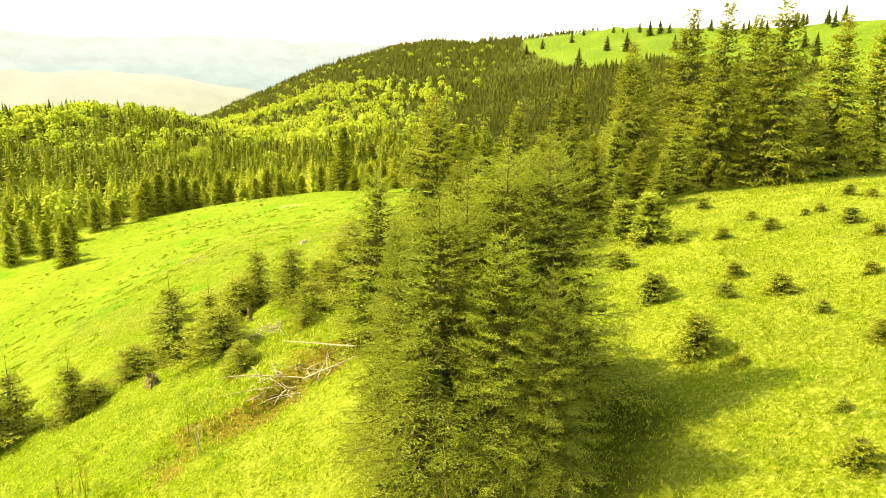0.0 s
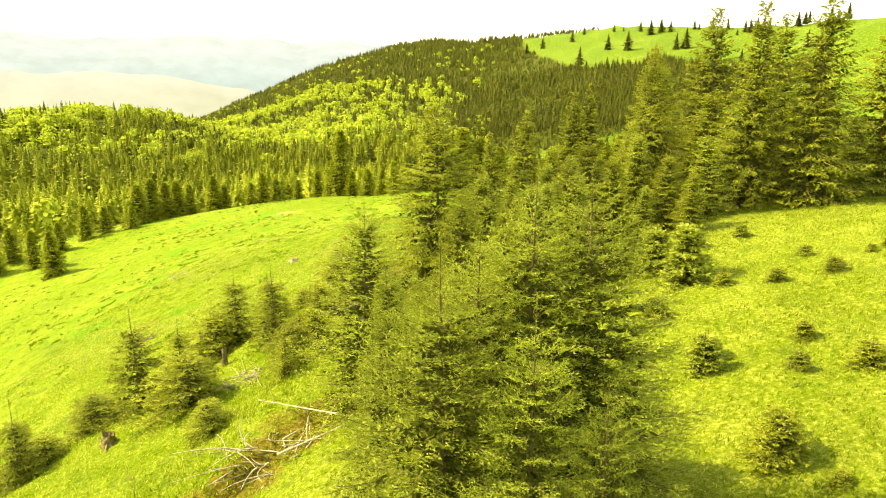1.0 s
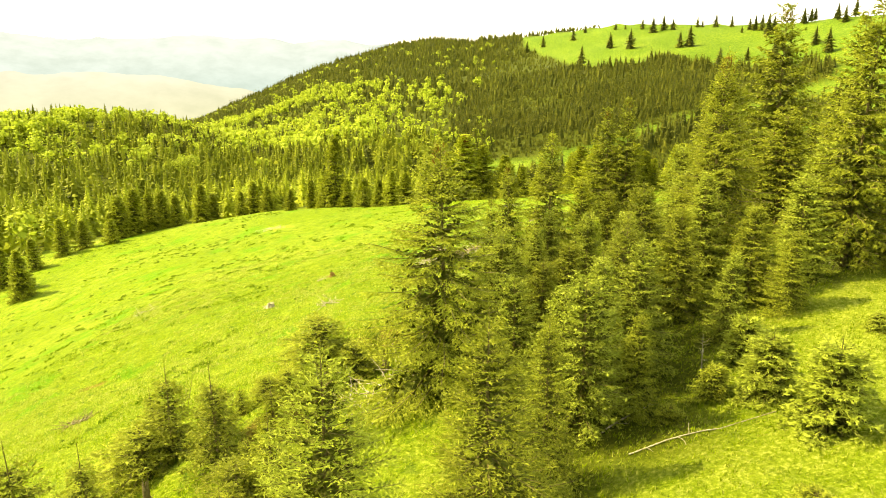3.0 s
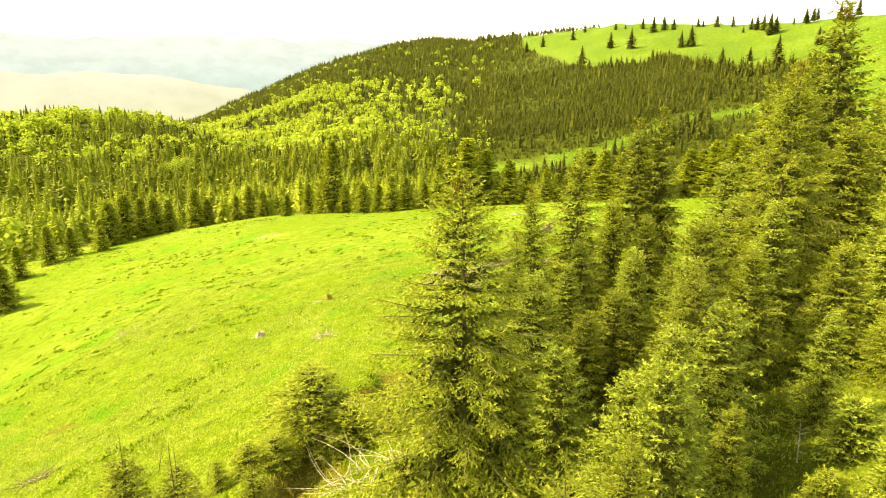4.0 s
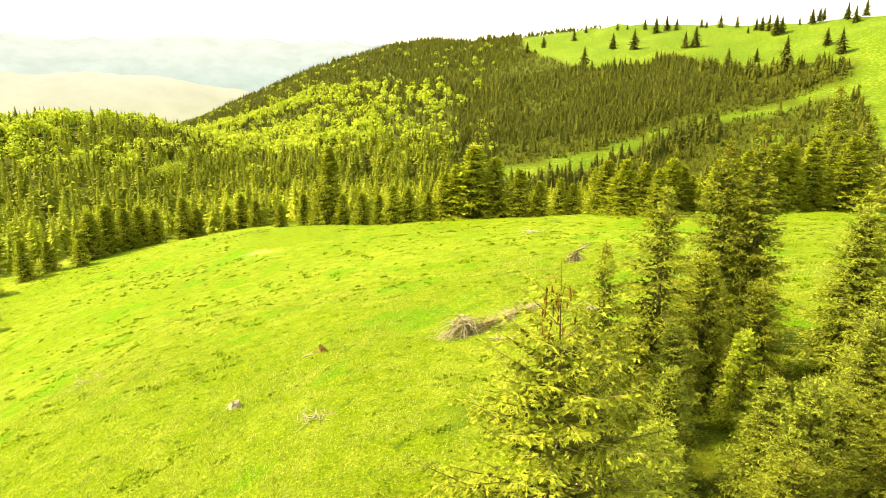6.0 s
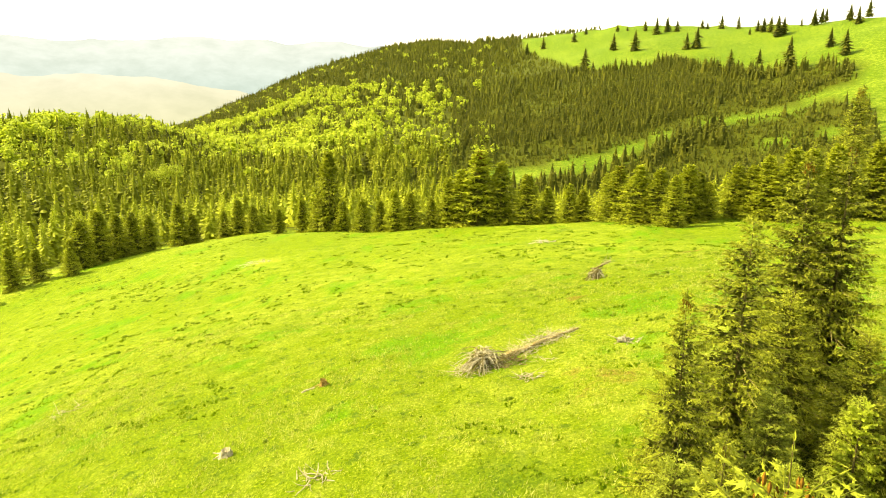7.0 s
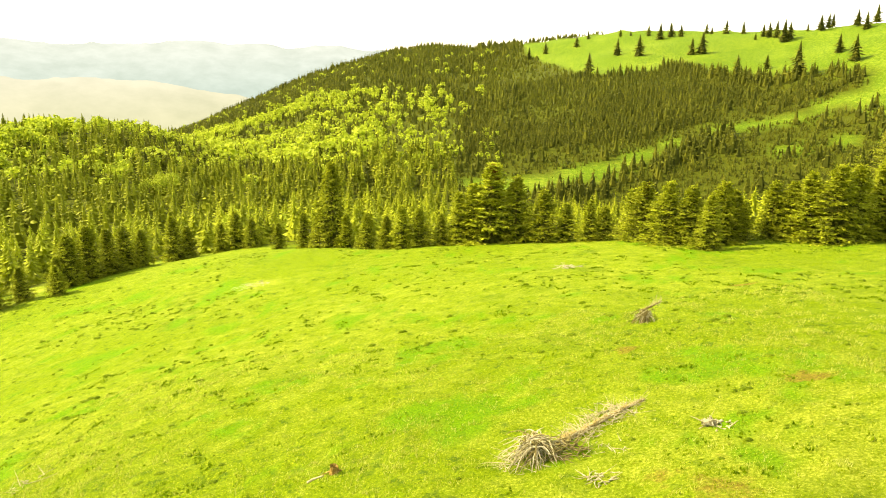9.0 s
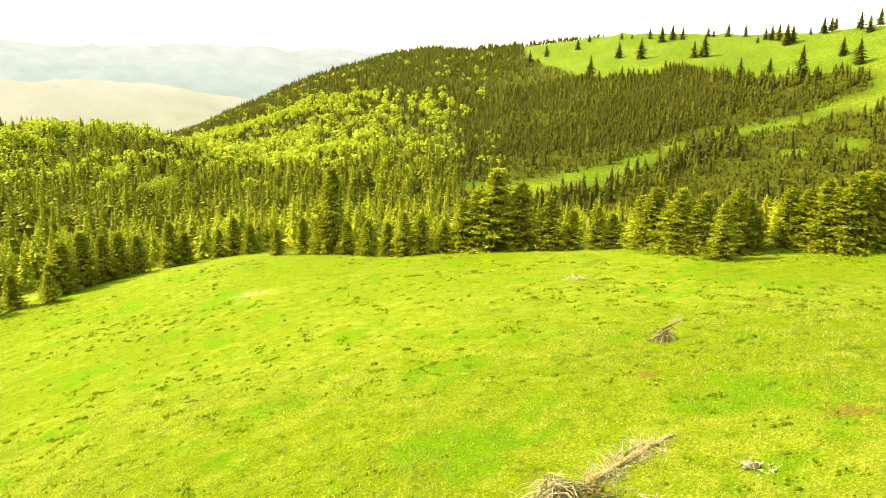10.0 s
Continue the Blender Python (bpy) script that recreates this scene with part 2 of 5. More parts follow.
gx, gy = spaced(-34, 26, 0.5, -4700, 4700, 1.07), spaced(8, 90, 0.5, -1500, 4700, 1.055)
GX, GY = np.meshgrid(gx, gy)
GX, GY = GX.ravel(), GY.ravel()
GZ = land(GX, GY)
nx, ny = len(gx), len(gy)
i = (np.arange(ny - 1)[:, None] * nx + np.arange(nx - 1)[None, :]).ravel()
ground_mesh = mesh_of("ground", np.stack([GX, GY, GZ], 1), np.stack([i, i + 1, i + nx + 1, i + nx], 1), [GROUND], True)


TREE_LINE = [(5.2, 32.5, 2.0), (6.8, 35.5, 1.8), (2.6, 13.8, 2.4), (4.0, 15.5, 2.0), (7.6, 38.0, 2.2), (8.4, 41.2, 2.4), (7.2, 35.6, 1.6), (0, 16.5, 2.0), (2.2, 17.5, 2.0), (0, 26, 2.0), (2, 31, 2.0), (3, 35, 2.2), (1.5, 39, 2.0), (5, 38, 2.4), (6, 42, 3.0), (10, 41, 2.6), (4, 47, 2.6), (9, 46, 3.0), (14, 43, 2.6), (14, 49, 3.2),
             (19, 45, 3.2), (24, 46, 3.4), (10, 53, 3.0), (6, 52, 2.6), (18, 54, 3.4), (25, 55, 4.0), (30, 49, 3.5)]
# where the forest stands (1) and where the open hill pasture lies (0)
PASTURE_AZ = [-90, 6.1, 6.4, 7.8, 9.5, 11.5, 12.8, 15.6, 17.7, 19.2, 20.4, 22.6, 25.1, 26.8, 28.5, 29.7, 30.3, 32, 36, 90]
PASTURE_R = [9999, 9999, 826, 744, 631, 556, 528, 520, 552, 530, 500, 477, 469, 474, 470, 452, 390, 310, 220, 150]
# the upper and the lower edge of the long clearing that climbs across the slope
LANE_AZ = [1.8, 4.9, 7.5, 10.6, 12.7, 13.9, 16, 17.6, 19.2, 22.6, 24.1, 25.5, 27.3, 28.6, 29.6, 30.5, 34]
LANE_R = [290, 290, 294, 302, 312, 317, 329, 343, 354, 370, 375, 386, 397, 413, 420, 427, 450]
LANE_LOW_AZ = [1.7, 4.8, 7.4, 11.3, 13.4, 15.9, 17.6, 20, 22.6, 25.1, 26.9, 28.5, 29.8, 34]
LANE_LOW_R = [277, 271, 271, 282, 292, 307, 331, 350, 360, 366, 377, 386, 384, 380]


def forest_mask(x, y):
    az, r = polar(x, y)
    pasture = sstep(-14, 0, r - np.interp(az, PASTURE_AZ, PASTURE_R) - 34 * (vnoise(x, y, 30, 9) - 0.5))
    off = r - np.interp(az, LANE_LOW_AZ, LANE_LOW_R) + 7 * (vnoise(x, y, 16, 12) - 0.5)
    lane = sstep(-2, 1, off) * sstep(1, -2, r - np.interp(az, LANE_AZ, LANE_R)) * sstep(0.5, 2, az)
    for ca, wa, cr, wr in ((28.9, 1.4, 335, 9), (25.3, 1.1, 326, 5)):  # two small ones below it
        lane = np.maximum(lane, np.exp(-((az - ca) / wa) ** 2 - ((r - cr) / wr) ** 2) > 0.5)
    edge = np.interp(az, [-60, -45, -34, -30, -24, -18, -12, -6, 0, 8, 16, 22, 28, 34, 60],
                     [150, 150, 150, 158, 172, 172, 156, 144, 134, 130, 126, 120, 122, 124, 120])
    crest = sstep(0, 8, r - np.interp(az, CREST_AZ, CREST_R) + 12) * (az < 12.5) * 0.9
    pasture = pasture * (1 - crest)
    return sstep(0, 6, r - edge) * (1 - pasture) * (1 - lane) * (np.abs(az) < 70)


def attribute(me, name, values):
    me.attributes.new(name, "FLOAT", "POINT").data.foreach_set("value", np.asarray(values, dtype=np.float32))


bank = bank_distance(GX, GY)
soilv = 0.85 * np.exp(-((bank - 0.9) / 1.7) ** 2) * (0.1 + 0.55 * vnoise(GX, GY, 2.6, 25) + 0.55 * vnoise(GX, GY, 0.9, 26)) * sstep(33, 38, GY) * (1 - sstep(47, 54, GY))
p2, s2 = bank_two(GX, GY)
soilv = np.maximum(soilv, 0.98 * np.exp(-((p2 + 0.6) / 2.0) ** 2) * (0.7 * vnoise(GX, GY, 1.5, 27) + 0.5 * vnoise(GX, GY, 0.8, 28)) * sstep(9, 6, np.abs(s2)))
soilv = np.maximum(soilv, 0.42 * np.exp(-(((GX - 4) / 5) ** 2 + ((GY - 63) / 4) ** 2)))
for sx, sy, sr in ((7.0, 82.0, 1.1), (12.6, 72.3, 1.2), (21, 98, 1.3), (9.5, 31.5, 0.5), (-24, 57, 0.8)):  # small bare patches
    soilv = np.maximum(soilv, 0.62 * np.exp(-((GX - sx) / (1.5 * sr)) ** 2 - ((GY - sy) / sr) ** 2))
attribute(ground_mesh, "soil", soilv)
slope_straw = 0.18 * sstep(-2, 9, bank) * (1 - sstep(44, 54, GY)) + 0.12 * np.exp(-((GX - 8) / 9) ** 2 - ((GY - 62) / 9) ** 2)
slope_straw = slope_straw + 0.5 * np.exp(-((GX + 31.5) / 4.5) ** 2 - ((GY - 133) / 1.8) ** 2)
slope_straw = slope_straw + 0.7 * np.exp(-((GX - np.interp(GY, [140, 151, 165, 178], [-75.8, -75.3, -80, -88])) / 1.3) ** 2) * sstep(138, 142, GY) * sstep(180, 174, GY)
attribute(ground_mesh, "straw", slope_straw + 0.16 * (vnoise(GX, GY, 14, 21) - 0.5))
az_, r_ = polar(GX, GY)
# far grass is painted darker, for the grazing light on the hill
attribute(ground_mesh, "lush", 1.0 * sstep(180, 280, r_))
attribute(ground_mesh, "clover", 0.9 * sstep(0.64, 0.80, 0.7 * vnoise(GX, GY, 3.6, 66) + 0.3 * vnoise(GX, GY, 0.8, 67)) * sstep(45, 55, GY) * (r_ < 150))
shade_of_trees = np.zeros_like(GX)
for tx, ty, tr in TREE_LINE:  # needle litter under the tree line, the shade of the trees painted in with it
    near_ = (np.abs(GX - tx) < 3 * tr) & (np.abs(GY - ty) < 3 * tr)
    shade_of_trees[near_] = np.maximum(shade_of_trees[near_], np.exp(-((GX[near_] - tx) ** 2 + (GY[near_] - ty) ** 2) / tr ** 2))
attribute(ground_mesh, "litter", np.maximum(0.9 * forest_mask(GX, GY), np.clip(shade_of_trees * 1.3, 0, 0.85)))
tagged(new("ground", ground_mesh), "bright green mountain meadow with dry straw patches and a bare bank", "meadow", kind="structure")


# ---- spruces ----
def kites(base, direction, side, length, width):
    """Small leaf-shaped sprays as quads."""
    base, direction, side = (np.asarray(v, float) for v in (base, direction, side))
    L, W = np.asarray(length, float)[:, None], np.asarray(width, float)[:, None]
    v = np.stack([base, base + direction * L * 0.38 + side * W, base + direction * L, base + direction * L * 0.38 - side * W], 1)
    return v.reshape(-1, 3), np.arange(len(base) * 4).reshape(-1, 4)


def spikes(base, direction, side, length, width):
    """Narrow pointed shoots, one triangle each."""
    base, direction, side = (np.asarray(v, float) for v in (base, direction, side))
    L, W = np.asarray(length, float)[:, None], np.asarray(width, float)[:, None]
    v = np.stack([base + side * W, base + direction * L, base - side * W], 1)
    return v.reshape(-1, 3), np.arange(len(base) * 3).reshape(-1, 3)


def sprigs(base, direction, side, length, width):
    """Needle-covered shoots: a middle spike with two shorter ones forking from it, three triangles each."""
    base, direction, side = (np.asarray(v, float) for v in (base, direction, side))
    L, W = np.asarray(length, float)[:, None], np.asarray(width, float)[:, None]
    mid = base + direction * L * 0.28
    low = base + direction * L * 0.10
    v = np.stack([base + side * W, base + direction * L, base - side * W,
                  mid + direction * W, mid + direction * L * 0.48 + side * L * 0.36, mid - direction * W,
                  low + direction * W, low + direction * L * 0.46 - side * L * 0.36, low - direction * W], 1)
    return v.reshape(-1, 3), np.arange(len(base) * 9).reshape(-1, 3)


def unit(v):
    return v / np.maximum(np.linalg.norm(v, axis=1, keepdims=True), 1e-9)


def tube(points, radii, sides=5):
    """A tapered tube along a line of points: vertices and quads."""
    P = np.asarray(points, float)
    d = np.gradient(P, axis=0)
    d = unit(d)
    ref = np.where(np.abs(d[:, 2:3]) > 0.9, np.array([[1.0, 0, 0]]), np.array([[0, 0, 1.0]]))
    u = unit(np.cross(d, ref))
    w = np.cross(d, u)
    ang = np.arange(sides) * 2 * np.pi / sides
    ring = P[:, None] + np.asarray(radii)[:, None, None] * (np.cos(ang)[None, :, None] * u[:, None] + np.sin(ang)[None, :, None] * w[:, None])
    n = len(P)
    a = (np.arange(n - 1)[:, None] * sides + np.arange(sides)[None]).ravel()
    b_ = (np.arange(n - 1)[:, None] * sides + (np.arange(sides)[None] + 1) % sides).ravel()
    return ring.reshape(-1, 3), np.stack([a, b_, b_ + sides, a + sides], 1)


def join(pieces):
    verts, faces, n = [], [], 0
    for v, f in pieces:
        verts.append(v)
        faces.append(np.asarray(f) + n)
        n += len(v)
    return np.concatenate(verts), np.concatenate(faces)


def spruce_meshes(seed, H, R, gap=0.3, per=6, twig=0.13, shoot=0.16, wide=0.028, bare=0.06, needles=None, lean=0.0, leader=0.5, shape=0.85, dead=0.0, cones=0, cross=False, bristle=0.0, heart_wide=0.44, inner=4, hang=0.14, plump=False):
    """Trunk, limbs and crown of a spruce of height H and crown radius R, its foot at the origin."""
    q = np.random.default_rng(seed)
    bend = q.normal(0, 0.012 * H, 2)
    zs = np.append(np.linspace(-0.3, H - leader, 9), H)
    line = np.stack([bend[0] * (zs / H) ** 2 + lean * zs, bend[1] * (zs / H) ** 2, zs], 1)
    r0 = 0.012 * H + 0.02
    trunk = tube(line, r0 * (1 - np.clip(zs / H, 0, 1)) ** 1.25 + 0.003, 8)
    axis = lambda h: np.stack([bend[0] * (h / H) ** 2 + lean * h, bend[1] * (h / H) ** 2, h], 1)
    # whorls of branches and a few odd ones between
    hs, az = [], []
    h = bare * H
    while h < H - leader:
        f = h / H
        k = int(q.integers(per - 1, per + 2)) if f < 0.85 else int(q.integers(3, 6))
        a0 = q.uniform(0, 6.28)
        for i in range(k):
            hs.append(h + q.normal(0, gap * 0.25))
            az.append(a0 + i * 6.283 / k + q.normal(0, 0.25))
        h += gap * ((1.1 - 0.4 * f) if f < 0.80 else 1.1 if bristle else 0.62) * q.uniform(0.8, 1.2)
    hs, az = np.array(hs), np.array(az)
    f = np.clip(hs / H, 0, 1)
    sides = 1 + 0.18 * np.sin(az * 1 + seed) + 0.12 * np.sin(2 * az + seed * 2.1)
    L = (R * (1 - f) ** shape * sides * q.uniform(0.68, 1.18, len(f)) + 0.10) * (0.72 + 0.28 * np.minimum(1, (f - bare + 0.04) / 0.12))
    el0 = np.radians(-14 + 64 * f ** 2.0 + q.normal(0, 6, len(f)))
    droop = (0.22 - 0.30 * f) * L
    out = np.stack([np.cos(az), np.sin(az), np.zeros_like(az)], 1)
    base = axis(hs)
    side = np.stack([-np.sin(az), np.cos(az), np.zeros_like(az)], 1)

    def along(s):
        """Points on every branch at the fraction s of its length (rows: branches)."""
        return base + out * (np.cos(el0) * L * s)[:, None] + np.array([[0, 0, 1.0]]) * (np.sin(el0) * L * s - droop * np.sin(np.pi * 0.75 * s) + 0.05 * L * s ** 3)[:, None]

    A, B, C = along(0.0), along(0.5), along(0.97)
    rad = np.clip(L * 0.011, 0.006, 0.03)
    limbs = [tube([A[k], B[k], C[k]], [rad[k], rad[k] * 0.6, rad[k] * 0.2], 3) for k in range(len(hs))]
    bs, ds, ss, ls, ws, fk = [], [], [], [], [], []

    def brush(p, d, length, width, cross=False, roll=1.0, fork=False):
        """Needle-covered shoots as narrow spindles; crossed ones show from every side."""
        up = np.tile([[0, 0, 1.0]], (len(p), 1)) + q.normal(0, roll, (len(p), 3))
        sd = unit(np.cross(d, up))
        w = width * q.uniform(0.75, 1.25, len(p))
        bs.append(p), ds.append(d), ss.append(sd), ls.append(length), ws.append(w), fk.append(np.full(len(p), fork))
        if cross:
            fk.append(np.full(len(p), fork)), bs.append(p), ds.append(d), ss.append(unit(np.cross(d, sd))), ls.append(length), ws.append(w * 0.8)

    is_dead = q.random(len(hs)) < dead * (1 - f) * 1.6
    live = np.nonzero(~is_dead)[0]
    # the branch itself is green towards its tip
    for s0, s1 in ((0.42, 0.66), (0.62, 0.84), (0.80, 1.03)):
        a_, b_ = along(np.full(len(hs), s0))[live], along(np.full(len(hs), s1))[live]
        d = b_ - a_
        brush(a_, unit(d), np.linalg.norm(d, axis=1), wide * 0.6, True)
    s_in = np.where(f < 0.8, 0.34, 0.2)
    n_tw = np.maximum(7 if bristle else 5 if cross else 3, (0.8 * L / twig).astype(int))
    if bristle:
        n_tw = np.where(f > bristle + 0.05, 2, np.where(f > bristle - 0.03, n_tw // 2, n_tw))
    for j in range(int(n_tw.max())):
        ok = (j < n_tw) & ~is_dead
        s = s_in + (0.98 - s_in) * np.clip((j + q.uniform(0.1, 0.9, len(hs))) / n_tw, 0.0, 1.0)
        P = along(s)
        tan = unit(along(np.minimum(s + 0.05, 1.05)) - along(s - 0.05))
        for sg in (-1, 1):
            idx = np.nonzero(ok & (q.random(len(hs)) < 0.93))[0]
            if not len(idx):
                continue
            spread = np.radians(q.normal(50, 10, len(idx)))
            tl = (0.36 * L[idx] * (1.08 - s[idx]) ** 0.7 + 0.09) * q.uniform(0.6, 1.25, len(idx))
            across = side[idx] * sg
            td = unit(tan[idx] * np.cos(spread)[:, None] + across * np.sin(spread)[:, None] + np.array([[0, 0, 1.0]]) * q.normal(-hang, 0.18, len(idx))[:, None])
            brush(P[idx], td, tl * 0.9, wide * 0.4)
            lat = unit(across - td * np.sum(across * td, axis=1, keepdims=True))
            n_sub = np.maximum(2, (tl / (shoot * (1.0 if plump else 0.86))).astype(int))
            for m in range(int(n_sub.max())):
                kk = np.nonzero(m < n_sub)[0]
                fr = (m + q.uniform(0.2, 1.0, len(kk))) / (n_sub[kk] + 0.3)
                p = P[idx][kk] + td[kk] * (tl[kk] * fr)[:, None]
                sgn = np.where((m + np.arange(len(kk))) % 2 == 0, 1.0, -1.0)[:, None]
                d = unit(td[kk] * 0.8 + lat[kk] * sgn * 0.6 + q.normal(0, 0.42 if plump else 0.28, (len(kk), 3)) + np.array([[0, 0, -0.7 * hang]]))
                brush(p, d, shoot * (1.35 - 0.4 * fr) * q.uniform(0.75, 1.3, len(kk)), wide * 1.05, plump, fork=not plump)
    # the leader
    n_l = 26 if bristle else 6
    zl = np.linspace(H - leader * (3.0 if bristle else 1.25), H - 0.12 * leader, n_l)
    brush(axis(zl), np.tile([[0, 0, 1.0]], (n_l, 1)), np.full(n_l, leader * (0.16 if bristle else 0.26)), min(wide * 0.9, 0.02), True, 0.1)
    B0, D0, S0, L0, W0, F0 = (np.concatenate(v) for v in (bs, ds, ss, ls, ws, fk))
    if bristle:  # single needles stand out on the topmost shoots
        top_ = np.nonzero(B0[:, 2] > H * bristle)[0]
        rep = np.maximum(3, (L0[top_] / 0.020).astype(int))
        r_ = np.repeat(top_, rep)
        u_ = q.random(len(r_))
        v_ = unit(q.normal(0, 1, (len(r_), 3)))
        d = unit(D0[r_] * 0.75 + unit(v_ - D0[r_] * np.sum(v_ * D0[r_], axis=1, keepdims=True)))
        pv, pf = spikes(B0[r_] + D0[r_] * (L0[r_] * u_)[:, None], d, unit(np.cross(d, q.normal(0, 1, (len(r_), 3)))), np.full(len(r_), 0.030), np.full(len(r_), 0.0075))
        W0[top_] *= 0.8
    kv, kf = kites(*(v[~F0] for v in (B0, D0, S0, L0, W0)))
    crown = join([(kv, np.concatenate([kf[:, :3], kf[:, [0, 2, 3]]])), sprigs(*(v[F0] for v in (B0, D0, S0, L0, W0)))])
    if bristle:
        crown = join([crown, (pv, pf)])
    # inner twigs, painted dark for the crown's own shade, a mat that closes its heart
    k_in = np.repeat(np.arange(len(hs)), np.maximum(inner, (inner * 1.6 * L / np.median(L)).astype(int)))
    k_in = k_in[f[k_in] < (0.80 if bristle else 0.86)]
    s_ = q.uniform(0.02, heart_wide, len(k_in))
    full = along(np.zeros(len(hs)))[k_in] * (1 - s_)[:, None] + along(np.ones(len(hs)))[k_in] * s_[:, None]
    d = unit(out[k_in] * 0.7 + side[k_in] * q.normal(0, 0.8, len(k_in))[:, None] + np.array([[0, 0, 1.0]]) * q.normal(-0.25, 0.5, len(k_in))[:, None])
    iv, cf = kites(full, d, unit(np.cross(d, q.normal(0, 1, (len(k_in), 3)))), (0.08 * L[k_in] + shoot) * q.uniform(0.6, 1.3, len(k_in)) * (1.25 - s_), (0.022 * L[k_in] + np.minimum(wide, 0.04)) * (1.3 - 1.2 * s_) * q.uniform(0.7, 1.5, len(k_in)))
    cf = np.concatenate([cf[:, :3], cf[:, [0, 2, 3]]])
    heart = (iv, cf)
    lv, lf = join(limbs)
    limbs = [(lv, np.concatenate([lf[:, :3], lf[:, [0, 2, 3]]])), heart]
    out_ = [mesh_of("trunk", *trunk, [BARK], True), mesh_of("branchwork", *join(limbs), [TWIGS if dead else BARK, INNER_SHADE], index=np.repeat([0, 1], [len(limbs[0][1]), len(cf)])), mesh_of("crown", *crown, [needles or NEEDLES])]
    if cones:
        pc = []
        for _ in range(cones):
            hh = H - leader - abs(q.normal(0, 0.09 * H if cones > 100 else 0.03 * H))
            a_ = q.uniform(0, 6.28)
            rr = 0.08 + (H - hh) * R / H * q.uniform(0.3, 0.8)
            c = axis(np.array([hh]))[0] + np.array([math.cos(a_) * rr, math.sin(a_) * rr, 0.05])
            big_ = 1.6 if cones > 100 else 1.0
            pc.append(tube([c, c - [0, 0, 0.06 * big_], c - [0, 0, 0.15 * big_]], [0.006, 0.019 * big_, 0.005], 4))
        out_.append(mesh_of("cone_top", *join(pc), [CONES]))
    return out_


def spruce(name, meshes, label, group, m):
    top = tagged(new(name), label, "tree", group)
    for me in meshes:
        piece = part(me.name.split(".")[0], me, top, "brown hanging cones" if me.name.startswith("cone") else "")
        if not me.name.startswith("trunk"):
            tagged(piece, kind="stuff")
    top.matrix_basis = m
    return top


def stand(x, y, tip, H, turn, sink=0.1):
    """The pose of a copy of a tree of height H that stands on the ground at x, y and whose tip is at the height tip."""
    g = ground_z(x, y) - sink
    k = (tip - g) / H
    return Matrix.Translation((x, y, g)) @ Euler((0, 0, turn)).to_matrix().to_4x4() @ Matrix.Scale(k, 4)


# height and meshes of each kind
TALL = [(12.0, spruce_meshes(11, 12.0, 3.2, gap=0.38, per=8, twig=0.19, shoot=0.165, wide=0.034, hang=0.34, inner=7, heart_wide=0.6, bare=0.05, dead=0.12, cones=60, shape=0.80)),
        (12.0, spruce_meshes(12, 12.0, 2.9, gap=0.38, per=8, twig=0.19, shoot=0.165, wide=0.034, hang=0.34, inner=7, heart_wide=0.6, bare=0.07, dead=0.18, cones=20, shape=0.82)),
        (12.0, spruce_meshes(13, 12.0, 3.3, gap=0.40, per=8, twig=0.19, shoot=0.165, wide=0.034, hang=0.34, inner=7, heart_wide=0.6, bare=0.02, dead=0.03, shape=0.82))]
TALL_FINE = [(12.0, spruce_meshes(14, 12.0, 3.9, gap=0.35, per=8, twig=0.125, shoot=0.095, wide=0.022, hang=0.40, inner=8, heart_wide=0.6, bare=0.03, dead=0.03, cones=40, shape=0.80, cross=True)),
             (12.0, spruce_meshes(15, 12.0, 3.3, gap=0.35, per=8, twig=0.125, shoot=0.095, wide=0.022, hang=0.40, inner=8, heart_wide=0.6, bare=0.03, dead=0.05, shape=0.74, cross=True))]
FINE = [(8.0, spruce_meshes(24, 8.0, 2.4, gap=0.24, per=8, twig=0.085, shoot=0.058, wide=0.0115, plump=True, hang=-0.10, bare=0.01, leader=0.6, needles=NEEDLES_YOUNG, shape=0.84, cross=True, bristle=0.84, heart_wide=0.62, inner=14)),
        (8.0, spruce_meshes(25, 8.0, 2.2, gap=0.24, per=8, twig=0.085, shoot=0.058, wide=0.0115, plump=True, hang=-0.10, bare=0.01, leader=0.75, needles=NEEDLES_YOUNG, shape=0.88, cross=True, bristle=0.84, heart_wide=0.62, inner=14))]
BUSHY = [(8.0, spruce_meshes(26, 8.0, 2.3, gap=0.27, per=8, twig=0.11, shoot=0.085, wide=0.016, plump=True, hang=-0.04, bare=0.01, leader=0.6, needles=NEEDLES_YOUNG, shape=0.9, cross=True, heart_wide=0.6, inner=9)),
         (8.0, spruce_meshes(27, 8.0, 2.1, gap=0.27, per=8, twig=0.11, shoot=0.085, wide=0.016, plump=True, hang=-0.04, bare=0.01, leader=0.7, needles=NEEDLES, shape=0.95, cross=True, heart_wide=0.6, inner=9))]
MIDDLE = [(8.0, spruce_meshes(21, 8.0, 2.5, gap=0.29, per=8, twig=0.155, shoot=0.14, wide=0.028, heart_wide=0.6, inner=7, bare=0.02, leader=0.7, needles=NEEDLES_YOUNG, shape=0.75)),
          (8.0, spruce_meshes(22, 8.0, 2.3, gap=0.29, per=8, twig=0.155, shoot=0.14, wide=0.028, heart_wide=0.6, inner=7, bare=0.02, leader=0.8, needles=NEEDLES_YOUNG, shape=0.78)),
          (8.0, spruce_meshes(23, 8.0, 2.7, gap=0.29, per=8, twig=0.155, shoot=0.14, wide=0.028, heart_wide=0.6, inner=7, bare=0.02, leader=0.6, needles=NEEDLES, shape=0.75))]
